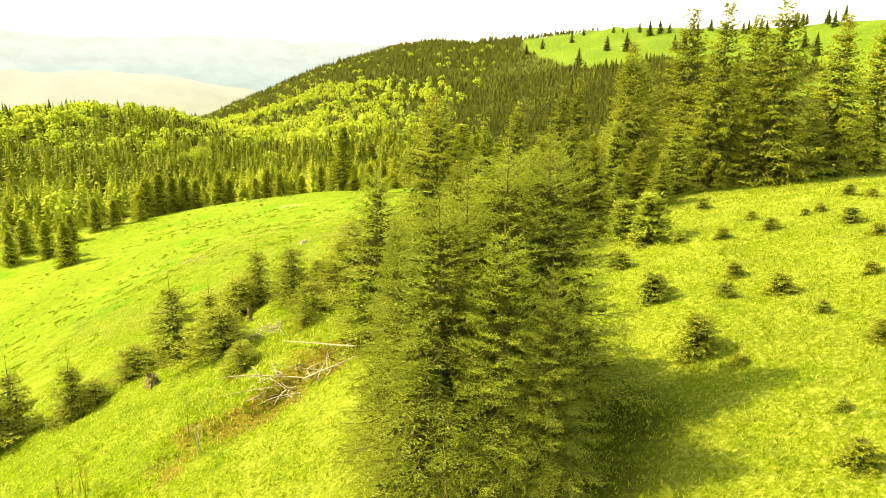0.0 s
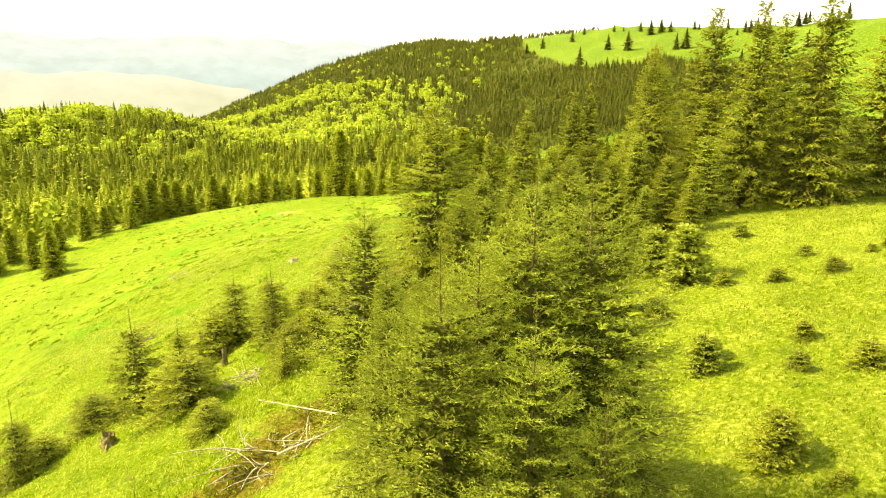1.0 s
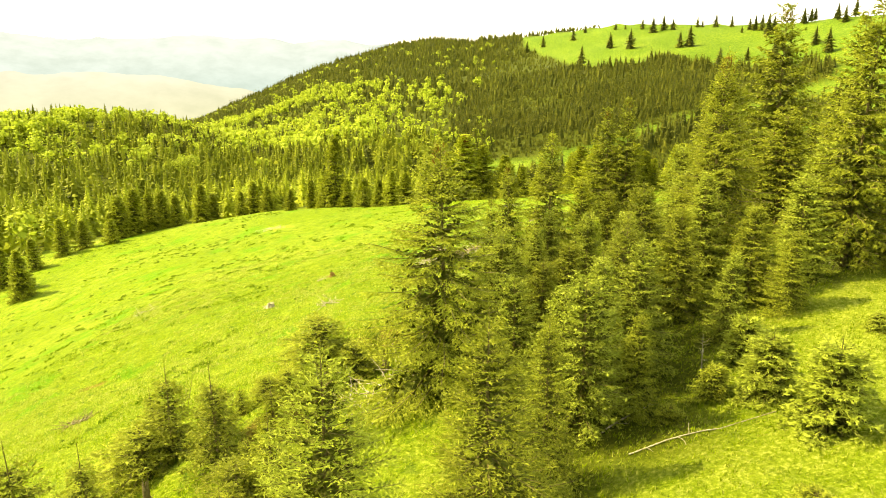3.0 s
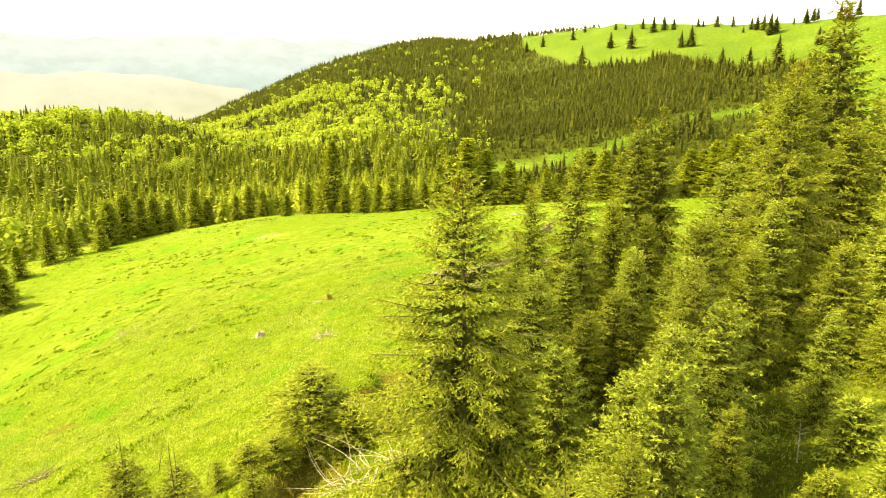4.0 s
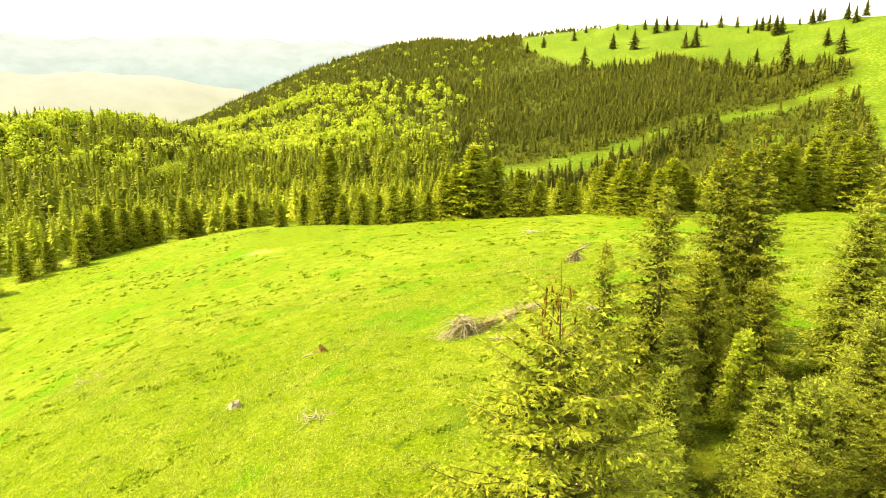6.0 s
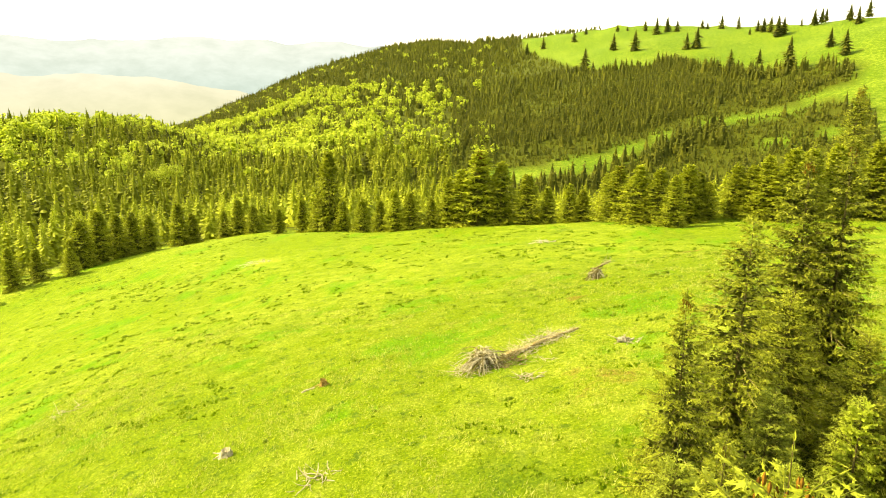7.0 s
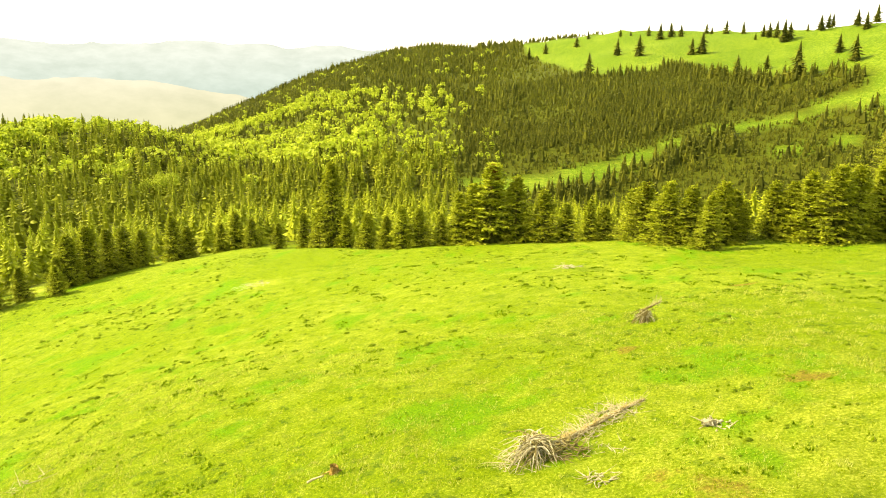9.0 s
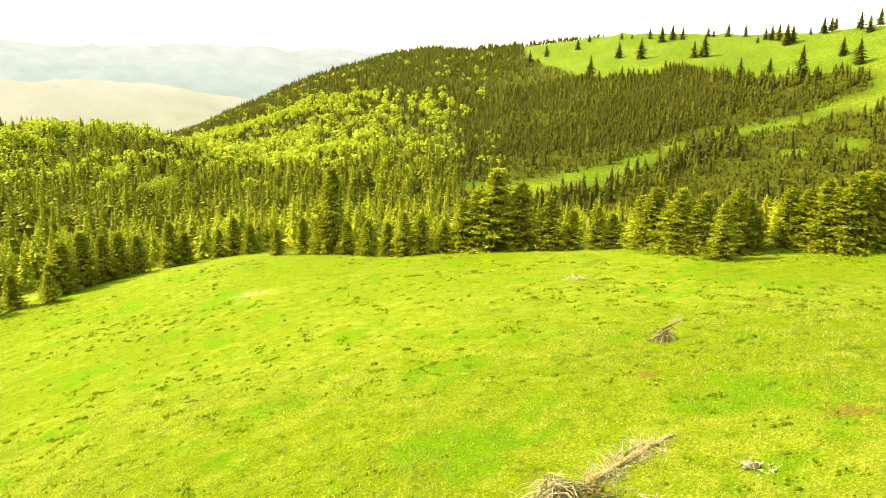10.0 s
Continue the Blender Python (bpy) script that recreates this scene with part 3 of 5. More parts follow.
SMALL = [(2.0, spruce_meshes(31, 2.0, 0.75, gap=0.13, per=9, twig=0.11, shoot=0.10, wide=0.020, inner=7, heart_wide=0.7, bare=0.03, leader=0.35, needles=NEEDLES_YOUNG, shape=0.8, cross=True)),
         (2.0, spruce_meshes(32, 2.0, 0.65, gap=0.13, per=9, twig=0.11, shoot=0.10, wide=0.020, inner=7, heart_wide=0.7, bare=0.03, leader=0.5, needles=NEEDLES, shape=0.9)),
         (2.0, spruce_meshes(33, 2.0, 0.95, gap=0.14, per=9, twig=0.11, shoot=0.10, wide=0.020, inner=7, heart_wide=0.7, bare=0.0, leader=0.2, needles=NEEDLES, shape=0.55))]
BANKSIDE = [(4.0, spruce_meshes(51, 4.0, 1.6, gap=0.19, per=7, twig=0.115, shoot=0.10, wide=0.021, inner=3, bare=0.0, leader=0.9, shape=1.25)),
            (4.0, spruce_meshes(52, 4.0, 1.4, gap=0.19, per=7, twig=0.115, shoot=0.10, wide=0.021, inner=3, bare=0.0, leader=1.2, shape=1.4)),
            (4.0, spruce_meshes(53, 4.0, 1.7, gap=0.24, per=7, twig=0.15, shoot=0.14, wide=0.028, inner=3, bare=0.0, leader=0.3, shape=0.7))]
EDGE = [(10.0, spruce_meshes(41, 10.0, 2.8, gap=0.33, per=7, twig=0.42, shoot=0.36, wide=0.080, shape=0.84, bare=0.01, leader=0.5, needles=NEEDLES_LIT, inner=4, heart_wide=0.5)),
        (10.0, spruce_meshes(42, 10.0, 2.5, gap=0.33, per=7, twig=0.42, shoot=0.36, wide=0.080, shape=0.84, bare=0.01, leader=0.6, needles=NEEDLES_LIT, inner=4, heart_wide=0.5)),
        (10.0, spruce_meshes(43, 10.0, 3.2, gap=0.34, per=7, twig=0.42, shoot=0.36, wide=0.080, shape=0.84, bare=0.01, leader=0.4, needles=NEEDLES_LIT, inner=4, heart_wide=0.5))]
CONED = [(10.0, spruce_meshes(44, 10.0, 2.9, gap=0.34, per=7, twig=0.42, shoot=0.36, wide=0.080, shape=0.84, bare=0.01, leader=0.5, needles=NEEDLES_LIT, inner=4, heart_wide=0.5, cones=700))]

masters = {}


def plant(kind, which, x, y, tip, label, group, name="spruce", girth=1.0):
    """Plants a spruce with its tip at the height tip; the first of each mesh set is built, the rest are copies."""
    H, meshes = kind[which % len(kind)]
    m = stand(x, y, tip, H, (x * 7.3 + y * 3.1) % 6.28) @ Matrix.Diagonal((girth * 1.12, girth * 1.12, 1, 1))
    key = (name, id(meshes))
    if key not in masters:
        masters[key] = spruce(name, meshes, label, group, m)
        return masters[key]
    ob = copy_thing(masters[key], Matrix())
    ob.matrix_basis = m
    return tagged(ob, label, "tree", group)


# tall spruces on the line between the two meadows
for k, (x, y, tip, w) in enumerate([(-0.4, 38.8, 14.8, 1.05), (5.8, 37.7, 12.3, 1.05), (12.1, 46.3, 17.8, 0.9), (19.8, 56.9, 20.7, 1.0), (17.1, 43.7, 20.0, 0.9),
                                    (19.8, 42.3, 20.3, 1.0), (25.0, 44.5, 19.4, 1.0), (26.0, 60.0, 20.6, 1.0), (5.5, 52.6, 13.5, 1.0), (9.9, 58.0, 14.6, 0.9), (11.0, 57.5, 15.3, 0.9),
                                    (15.8, 55.0, 16.6, 1.0), (3.0, 50.2, 12.2, 0.8), (14.0, 49.5, 14.0, 1.0), (22.5, 48.0, 17.0, 1.0), (29.0, 47.0, 19.5, 1.0), (1.6, 44.5, 11.5, 0.8), (22.0, 53.0, 16.5, 1.0)]):
    plant(TALL_FINE if k < 3 else TALL, k, x, y, tip, "tall old spruce with drooping olive-green branches and bare lower twigs", "spruces of the tree line", "tall_spruce", w)
for k, (x, y, tip, w) in enumerate([(5.6, 42.7, 11.4, 0.8), (6.9, 40.6, 10.9, 0.8), (8.9, 40.9, 11.9, 0.9), (7.6, 50.2, 9.4, 0.8), (2.6, 42.6, 9.8, 1.0), (4.6, 41.2, 10.4, 0.9), (6.2, 45.4, 10.0, 0.9), (0.5, 27.5, 12.6, 1.3), (-2.8, 27.1, 12.1, 1.2),
                                    (1.5, 16.6, 14.7, 1.1), (2.7, 16.8, 14.7, 1.1), (-0.1, 15.3, 13.9, 1.1), (0.5, 16.6, 13.7, 1.1), (1.2, 19.0, 13.0, 1.2), (-1.4, 18.5, 11.5, 0.9),
                                    (9.6, 37.5, 11.0, 0.8), (-1.6, 24.0, 10.8, 1.2), (2.2, 30.5, 11.5, 0.9), (3.2, 34.0, 11.0, 0.9), (10.8, 44.0, 13.0, 0.9), (3.4, 40.0, 10.0, 0.9), (7.5, 44.6, 10.2, 0.9), (9.4, 46.5, 11.3, 0.9),
                                    (11.8, 41.0, 12.0, 1.0), (14.2, 42.0, 13.0, 1.0), (4.0, 46.5, 9.8, 0.9), (12.5, 39.0, 11.4, 0.9), (2.0, 36.5, 10.5, 0.9), (17.5, 47.0, 14.0, 1.0), (20.5, 45.5, 13.5, 1.0), (23.0, 43.5, 14.0, 1.0), (1.8, 47.2, 9.6, 0.9), (7.6, 54.0, 11.0, 0.9),
                                    (1.9, 41.5, 11.0, 0.9), (5.0, 49.6, 10.0, 0.9), (8.6, 51.6, 10.6, 0.9), (11.6, 49.0, 12.2, 1.0), (13.2, 53.5, 13.0, 1.0), (18.0, 52.0, 15.0, 1.0), (3.6, 32.8, 11.8, 0.9), (4.6, 35.2, 11.6, 0.9), (5.4, 33.6, 10.2, 0.8), (6.0, 36.2, 11.8, 0.9), (6.4, 39.2, 12.2, 0.9), (7.8, 42.6, 12.6, 0.9), (1.3, 14.2, 13.2, 0.8), (2.3, 13.5, 12.2, 0.72)]):
    plant(FINE if y < 17.5 else BUSHY if y < 31 else MIDDLE, k, x, y, tip, "dense young spruce with light green shoot tips", "spruces of the tree line", "young_spruce", w)


LEAFY = [(3.6, spruce_meshes(91, 3.6, 0.8, gap=0.22, per=5, twig=0.13, shoot=0.10, wide=0.050, needles=LEAVES, leader=0.3, shape=0.6, inner=1, bare=0.15))]
plant(LEAFY, 0, 7.3, 49.5, 9.5, "slender light green broadleaf sapling in fresh spring leaf", "saplings in the tree line", "leafy_sapling", 0.8)


# ---- the forest ----
def tier_spruce(seed, branches):
    """A distant spruce of height 1: drooping fans of branches set in a spiral round the stem, as vertices and triangles."""
    q = np.random.default_rng(seed)
    V, T = [], []
    for k in range(branches):
        f = (k + q.uniform(0, 0.7)) / branches
        f = 1 - (1 - f) ** 1.25  # closer together towards the tip
        z = 0.05 + 0.92 * f
        a_ = k * 2.39996 + q.normal(0, 0.3)
        rad = (0.21 * (1 - f) ** 0.8 + 0.010) * q.uniform(0.7, 1.25)
        half = q.uniform(0.34, 0.56) * (30 / branches) ** 0.3
        drop = rad * q.uniform(0.1, 0.5) * (1 - 0.7 * f)
        n = len(V)
        V.append((0, 0, z + rad * q.uniform(0.25, 0.5)))
        V.append((0.66 * rad * math.cos(a_ - half), 0.66 * rad * math.sin(a_ - half), z - drop * 0.8))
        V.append((rad * math.cos(a_), rad * math.sin(a_), z - drop * 0.6))
        V.append((0.66 * rad * math.cos(a_ + half), 0.66 * rad * math.sin(a_ + half), z - drop * 0.8))
        T += [(n, n + 1, n + 2), (n, n + 2, n + 3)]
    for zb, zt, rad in ((0.03, 0.70, 0.15), (0.45, 1.0, 0.06))[:1 if branches < 20 else 2]:  # the dense heart of the crown
        n = len(V)
        V.append((0, 0, zt))
        V += [(rad * q.uniform(0.7, 1.1) * math.cos(j * 1.257), rad * q.uniform(0.7, 1.1) * math.sin(j * 1.257), zb) for j in range(5)]
        T += [(n, n + 1 + j, n + 1 + (j + 1) % 5) for j in range(5)]
    return np.array(V), np.array(T)


def broadleaf(seed, leaves):
    """A distant beech of height 1: a lobed crown of many small leafy sprays over a short stem, as vertices and triangles."""
    q = np.random.default_rng(seed)
    lobes = unit(q.normal(0, 1, (6, 3))) * np.array([0.17, 0.17, 0.20]) + np.array([0, 0, 0.58])
    which = q.integers(0, 6, leaves)
    n = unit(q.normal(0, 1, (leaves, 3)) + np.array([0, 0, 0.35]))
    c = lobes[which] + n * np.array([0.20, 0.20, 0.22]) * q.uniform(0.75, 1.05, (leaves, 1))
    n = unit(n + q.normal(0, 0.45, (leaves, 3)))
    u = unit(np.cross(n, q.normal(0, 1, (leaves, 3))))
    w = np.cross(n, u)
    size = (0.62 / math.sqrt(leaves) * q.uniform(0.7, 1.3, leaves))[:, None]
    V = np.stack([c - u * size, c - w * size * 0.8 + n * size * 0.25, c + u * size, c + w * size * 0.8 - n * size * 0.2], 1).reshape(-1, 3)
    f = np.arange(leaves * 4).reshape(-1, 4)
    T = np.concatenate([f[:, :3], f[:, [0, 2, 3]]])
    stem = np.array([(0.03, 0, 0), (-0.015, 0.026, 0), (-0.015, -0.026, 0), (0, 0, 0.6)])
    T = np.concatenate([T, np.array([(0, 1, 3), (1, 2, 3), (2, 0, 3)]) + len(V)])
    return np.concatenate([V, stem]), T


def scatter(name, shapes, x, y, h, girth, mat, label, smooth=False):
    """Many distant trees as one object."""
    q = np.random.default_rng(len(x))
    which = q.integers(0, len(shapes), len(x))
    z = land(x, y) - 0.3
    turn = q.uniform(0, 6.28, len(x))
    vs, fs, n = [], [], 0
    for w in range(len(shapes)):
        idx = np.nonzero(which == w)[0]
        V, T = shapes[w]
        c, s = np.cos(turn[idx])[:, None], np.sin(turn[idx])[:, None]
        gx_ = (h[idx] * girth[idx])[:, None]
        X = (V[None, :, 0] * c - V[None, :, 1] * s) * gx_ + x[idx][:, None]
        Y = (V[None, :, 0] * s + V[None, :, 1] * c) * gx_ + y[idx][:, None]
        Z = V[None, :, 2] * h[idx][:, None] + z[idx][:, None]
        vs.append(np.stack([X, Y, Z], 2).reshape(-1, 3))
        fs.append((T[None] + (np.arange(len(idx)) * len(V))[:, None, None] + n).reshape(-1, 3))
        n += len(idx) * len(V)
    ob = new(name, mesh_of(name, np.concatenate(vs), np.concatenate(fs), [mat], smooth))
    return tagged(ob, label, "forest", kind="stuff")


def polar_points(n, a0, a1, r0, r1, seed):
    q = np.random.default_rng(seed)
    az = q.uniform(a0, a1, n)
    r = np.sqrt(q.uniform(r0 ** 2, r1 ** 2, n))
    return MID[0] + r * np.sin(np.radians(az)), MID[1] + r * np.cos(np.radians(az)), az, r, q


FAR_SPRUCE = [tier_spruce(60 + s, 9) for s in range(10)]
MID_SPRUCE = [tier_spruce(10 + s, 80) for s in range(8)]
BACK_SPRUCE = [tier_spruce(40 + s, 26) for s in range(8)]
FAR_BEECH = [broadleaf(s, 30) for s in range(6)]
MID_BEECH = [broadleaf(s + 9, 64) for s in range(4)]

# far slope: a belt of beeches across its foot and its left flank, spruces above, below and among them
x, y, az, r, q = polar_points(47000, -24, 38, 255, 1450, 5)
rc = np.interp(az, CREST_AZ, CREST_R)
b_lo = np.interp(az, [-24, -15, -10, -4, 4], [420, 375, 318, 302, 312])
b_hi = np.interp(az, [-20, -15, -11.7, -8, -4.7, -1, 2.7, 5], [760, 780, 730, 650, 590, 500, 425, 350])
belt = sstep(-12, 12, r - b_lo) * sstep(70, -110, r - b_hi) * sstep(6.0, 4.5, az)
leafy = 0.025 + 1.0 * belt * sstep(0.06, 0.50, 0.6 * vnoise(x, y, 70, 31) + 0.4 * vnoise(x, y, 22, 32)) + 0.15 * (vnoise(x, y, 40, 34) > 0.85)
ok = (q.random(len(x)) < forest_mask(x, y)) & ((r > 480) | (az < 2) | ((az < 4.5) & (r < 380)) | (q.random(len(x)) < 0.10)) & (r < rc + 25) & ((r > 330) | (az > -12))
beech = ok & (q.random(len(x)) < 0.66 * leafy) & (r < rc - 60) & ((az < 4.5) | (q.random(len(x)) < 0.12))
spr = ok & ~beech
h = q.uniform(6, 11, len(x)) * (0.75 + 0.5 * vnoise(x, y, 60, 33)) * (1 - 0.30 * sstep(3, 9, az)) * (1 - 0.35 * sstep(0.55, 0.75, vnoise(x, y, 130, 35)) * (az > -6))
h = h * (1 + 0.45 * (np.abs(r - rc) < 45) * (q.random(len(x)) < 0.5))  # old trees stand out along the crest
scatter("spruce_forest_far", FAR_SPRUCE, x[spr], y[spr], h[spr], q.uniform(1.0, 1.45, spr.sum()), NEEDLES_FAR, "dark spruce forest covering the far hillside")
scatter("beech_wood_far", FAR_BEECH, x[beech], y[beech], h[beech] * 0.85, q.uniform(0.85, 1.25, beech.sum()), LEAVES, "light green beeches in spring leaf on the hillside")

# young plantation on the slope below the pasture, with taller old spruces along its edges
x, y, az, r, q = polar_points(21000, 1, 36, 235, 560, 8)
ok = q.random(len(x)) < forest_mask(x, y)
above = r - np.interp(az, LANE_AZ, LANE_R)
below = np.interp(az, LANE_LOW_AZ, LANE_LOW_R) - r
brow = np.interp(az, PASTURE_AZ, PASTURE_R) - r
old = 0.035 + 0.25 * (np.abs(brow - 12) < 16) * (az > 20) + 0.10 * (np.abs(brow - 10) < 12) * (az < 18)
old = np.where((below > 0) & (below < 26) & (az > 8) & (az < 14), 0.14, old)
old = np.where((below > 0) & (below < 34) & (az > 16) & (az < 22), 0.34, old)
old = np.where((above > 0) & (above < 16), 0.01, old)
tall = q.random(len(x)) < old
patch = 0.75 + 0.75 * sstep(0.35, 0.75, vnoise(x, y, 48, 36)) * (above > 14)
h = np.where(tall, q.uniform(7, 11.5, len(x)), q.uniform(2.6, 4.2, len(x)) * patch)
scatter("spruce_plantation", [tier_spruce(80 + s, 11) for s in range(10)], x[ok], y[ok], h[ok], q.uniform(1.0, 1.4, ok.sum()) * np.where(tall[ok], 0.9, 1.15), NEEDLES_FAR, "dense young spruce plantation on the hillside")

# the low ridge and the valley behind the meadow
x, y, az, r, q = polar_points(8200, -48, 40, 124, 520, 6)
edge_ok = q.random(len(x)) < forest_mask(x, y) * np.where(r < 330, 1.0, (az < -10) * 1.0) * np.where((az > 1) & (r > 238), 0.0, 1.0)
r_lo = np.interp(az, [-40, -29, -27, -24, -20.7, -16, -13], [318, 312, 306, 302, 318, 336, 352])
belt = sstep(-14, 8, r - r_lo) * sstep(0.10, 0.45, vnoise(x, y, 40, 41)) * sstep(-44, -28, az)
beech = edge_ok & (q.random(len(x)) < 0.015 + 0.72 * belt) & (az < -9)
spr = edge_ok & ~beech
h = q.uniform(6, 10.5, len(x)) * (0.8 + 0.4 * vnoise(x, y, 40, 43)) * np.where(az > 1, 0.8, 1.0)
near_ = spr & (r < 215)
back = spr & (r >= 215)
# the lighter needle colour carries the sunlight on these nearer woods
scatter("spruce_forest", MID_SPRUCE, x[near_], y[near_], h[near_], q.uniform(1.15, 1.6, near_.sum()), NEEDLES_LIT, "dark green spruce forest in the valley behind the meadow")
scatter("spruce_forest_back", BACK_SPRUCE, x[back], y[back], h[back], q.uniform(1.25, 1.75, back.sum()), NEEDLES_LIT, "dark green spruce forest farther down the valley")
scatter("beech_wood", MID_BEECH, x[beech], y[beech], h[beech] * 0.9, q.uniform(1.0, 1.35, beech.sum()), LEAVES, "light green beeches in fresh leaf on the low ridge")


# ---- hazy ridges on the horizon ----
# the haze is painted: a glowing colour, paler and bluer towards the top
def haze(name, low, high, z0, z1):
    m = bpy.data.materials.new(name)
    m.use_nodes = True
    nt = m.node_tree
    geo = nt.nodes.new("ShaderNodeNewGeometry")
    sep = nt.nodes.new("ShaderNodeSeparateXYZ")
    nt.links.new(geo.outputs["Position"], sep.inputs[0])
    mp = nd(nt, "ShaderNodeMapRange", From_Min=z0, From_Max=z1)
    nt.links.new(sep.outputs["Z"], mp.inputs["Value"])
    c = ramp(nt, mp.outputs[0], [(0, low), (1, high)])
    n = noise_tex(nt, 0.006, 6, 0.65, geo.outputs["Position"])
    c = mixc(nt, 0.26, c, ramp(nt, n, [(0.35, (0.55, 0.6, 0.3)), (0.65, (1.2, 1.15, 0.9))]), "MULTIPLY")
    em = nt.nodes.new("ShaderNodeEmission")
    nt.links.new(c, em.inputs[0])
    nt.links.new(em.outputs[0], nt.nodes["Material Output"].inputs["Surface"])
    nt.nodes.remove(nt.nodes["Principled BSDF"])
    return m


def ridge(name, r, knots, mat, label, seed):
    az = np.linspace(-70, 12, 300)
    top = np.interp(az, [k[0] for k in knots], [k[1] for k in knots]) + (vnoise(az, az * 0, 2.0, seed) - 0.5) * r * 0.006 + (vnoise(az, az * 0, 0.5, seed) - 0.5) * r * 0.002
    rows = []
    for f in (0.0, 0.25, 0.5, 0.75, 1.0):
        rr = r * (0.8 + 0.2 * f)
        rows.append(np.stack([MID[0] + rr * np.sin(np.radians(az)), MID[1] + rr * np.cos(np.radians(az)), -260 + (top + 260) * f ** 0.8], 1))
    n = len(az)
    i = (np.arange(4)[:, None] * n + np.arange(n - 1)[None]).ravel()
    tagged(new(name, mesh_of(name, np.concatenate(rows), np.stack([i, i + 1, i + n + 1, i + n], 1), [mat], True)), label, "mountain", kind="structure")


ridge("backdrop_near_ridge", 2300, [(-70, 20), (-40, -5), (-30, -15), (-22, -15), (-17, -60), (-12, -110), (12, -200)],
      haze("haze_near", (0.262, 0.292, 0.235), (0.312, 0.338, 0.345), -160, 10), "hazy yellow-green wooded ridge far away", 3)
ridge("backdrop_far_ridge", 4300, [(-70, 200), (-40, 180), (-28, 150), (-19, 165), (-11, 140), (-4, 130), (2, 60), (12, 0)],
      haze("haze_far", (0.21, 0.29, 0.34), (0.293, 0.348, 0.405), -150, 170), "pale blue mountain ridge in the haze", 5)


# ---- forest edge, lone trees and saplings ----
EDGE_LEFT = [(-74.6, 150.1, -13.8), (-71.6, 156.1, -13.6), (-70.4, 158.2, -10.2), (-69.1, 162.4, -9.6), (-67.8, 166.5, -11.1), (-66.4, 170.1, -11.4), (-64.6, 174.2, -13.0),
             (-61.0, 180.8, -11.6), (-59.0, 184.0, -14.6), (-52.3, 185.1, -14.3), (-49.2, 185.5, -11.7), (-44.7, 181.8, -12.3), (-37.1, 174.2, -11.7), (-31.3, 170.1, -8.6),
             (-27.5, 167.2, -7.4), (-24.9, 165.2, 1.6), (-21.8, 162.4, -7.2), (-17.9, 159.3, -6.5), (-14.3, 156.2, -6.3), (-11.3, 153.7, -3.9), (-8.6, 153.2, -4.4)]
EDGE_RIGHT = [(-4.9, 152.3, -5.2), (-1.8, 151.5, -1.3), (0.4, 150.8, 0.2), (3.3, 149.9, 4.0), (7.1, 148.5, 1.9), (11.2, 146.7, 0.0), (14.4, 144.9, -1.8), (17.7, 142.8, -0.9),
              (19.5, 141.5, -1.7), (22.9, 138.8, 1.5), (23.6, 135.2, 3.3), (25.0, 129.5, 4.0), (30.5, 125.9, 4.6), (34.4, 128.6, 1.8), (38.5, 129.5, 4.2), (40.1, 127.7, 4.3),
              (41.2, 125.4, 6.0), (43.2, 123.1, 7.1), (24.6, 134.5, 0.5), (32.7, 127.5, 3.3), (27.4, 128.0, 3.7), (46.0, 124.0, 7.0), (50.0, 125.0, 7.5), (54.0, 123.0, 8.0)]
for k, (x, y, tip) in enumerate(EDGE_LEFT + EDGE_RIGHT):
    tall = tip - ground_z(x, y) > 12
    if (x, y) in ((3.3, 149.9), (23.6, 135.2)):
        plant(CONED, 0, x, y, tip, "full spruce with a russet top heavy with cones", "spruces at the forest edge", "edge_spruce", 1.3)
        continue
    plant(EDGE, k, x, y, tip, "tall full spruce towering over the forest edge" if tall else "bushy green spruce at the forest edge", "spruces at the forest edge", "edge_spruce", 0.9 if tall else 1.25)
plant(EDGE, 1, 27.4, 121.4, 3.9, "lone round young spruce standing on the open meadow", "spruces at the forest edge", "edge_spruce", 1.15)
for k, (x, y, h) in enumerate([(-68.6, 119.2, 7.9), (-79.0, 130.4, 7.5), (-87.9, 137.5, 7.2), (-87.0, 131.0, 7.0), (-77.3, 146.9, 7.7), (-68.5, 150.1, 5.1), (-78.6, 139.1, 6.3), (-72.0, 124.0, 6.5)]):
    plant(EDGE, k, x, y, ground_z(x, y) + h, "bushy spruce standing on the grass slope", "spruces on the lower meadow", "edge_spruce", 1.2)
for k, (x, y, tip) in enumerate([(62.5, 143.5, 14.5), (66.0, 139.0, 10.0), (59.0, 138.0, 8.5), (56.0, 131.0, 7.5), (70.0, 134.0, 13.0), (52.0, 134.0, 7.0)]):
    plant(TALL, k, x, y, tip, "tall spruce with a reddish top of cones at the forest edge", "spruces at the forest edge", "tall_spruce", 1.0)

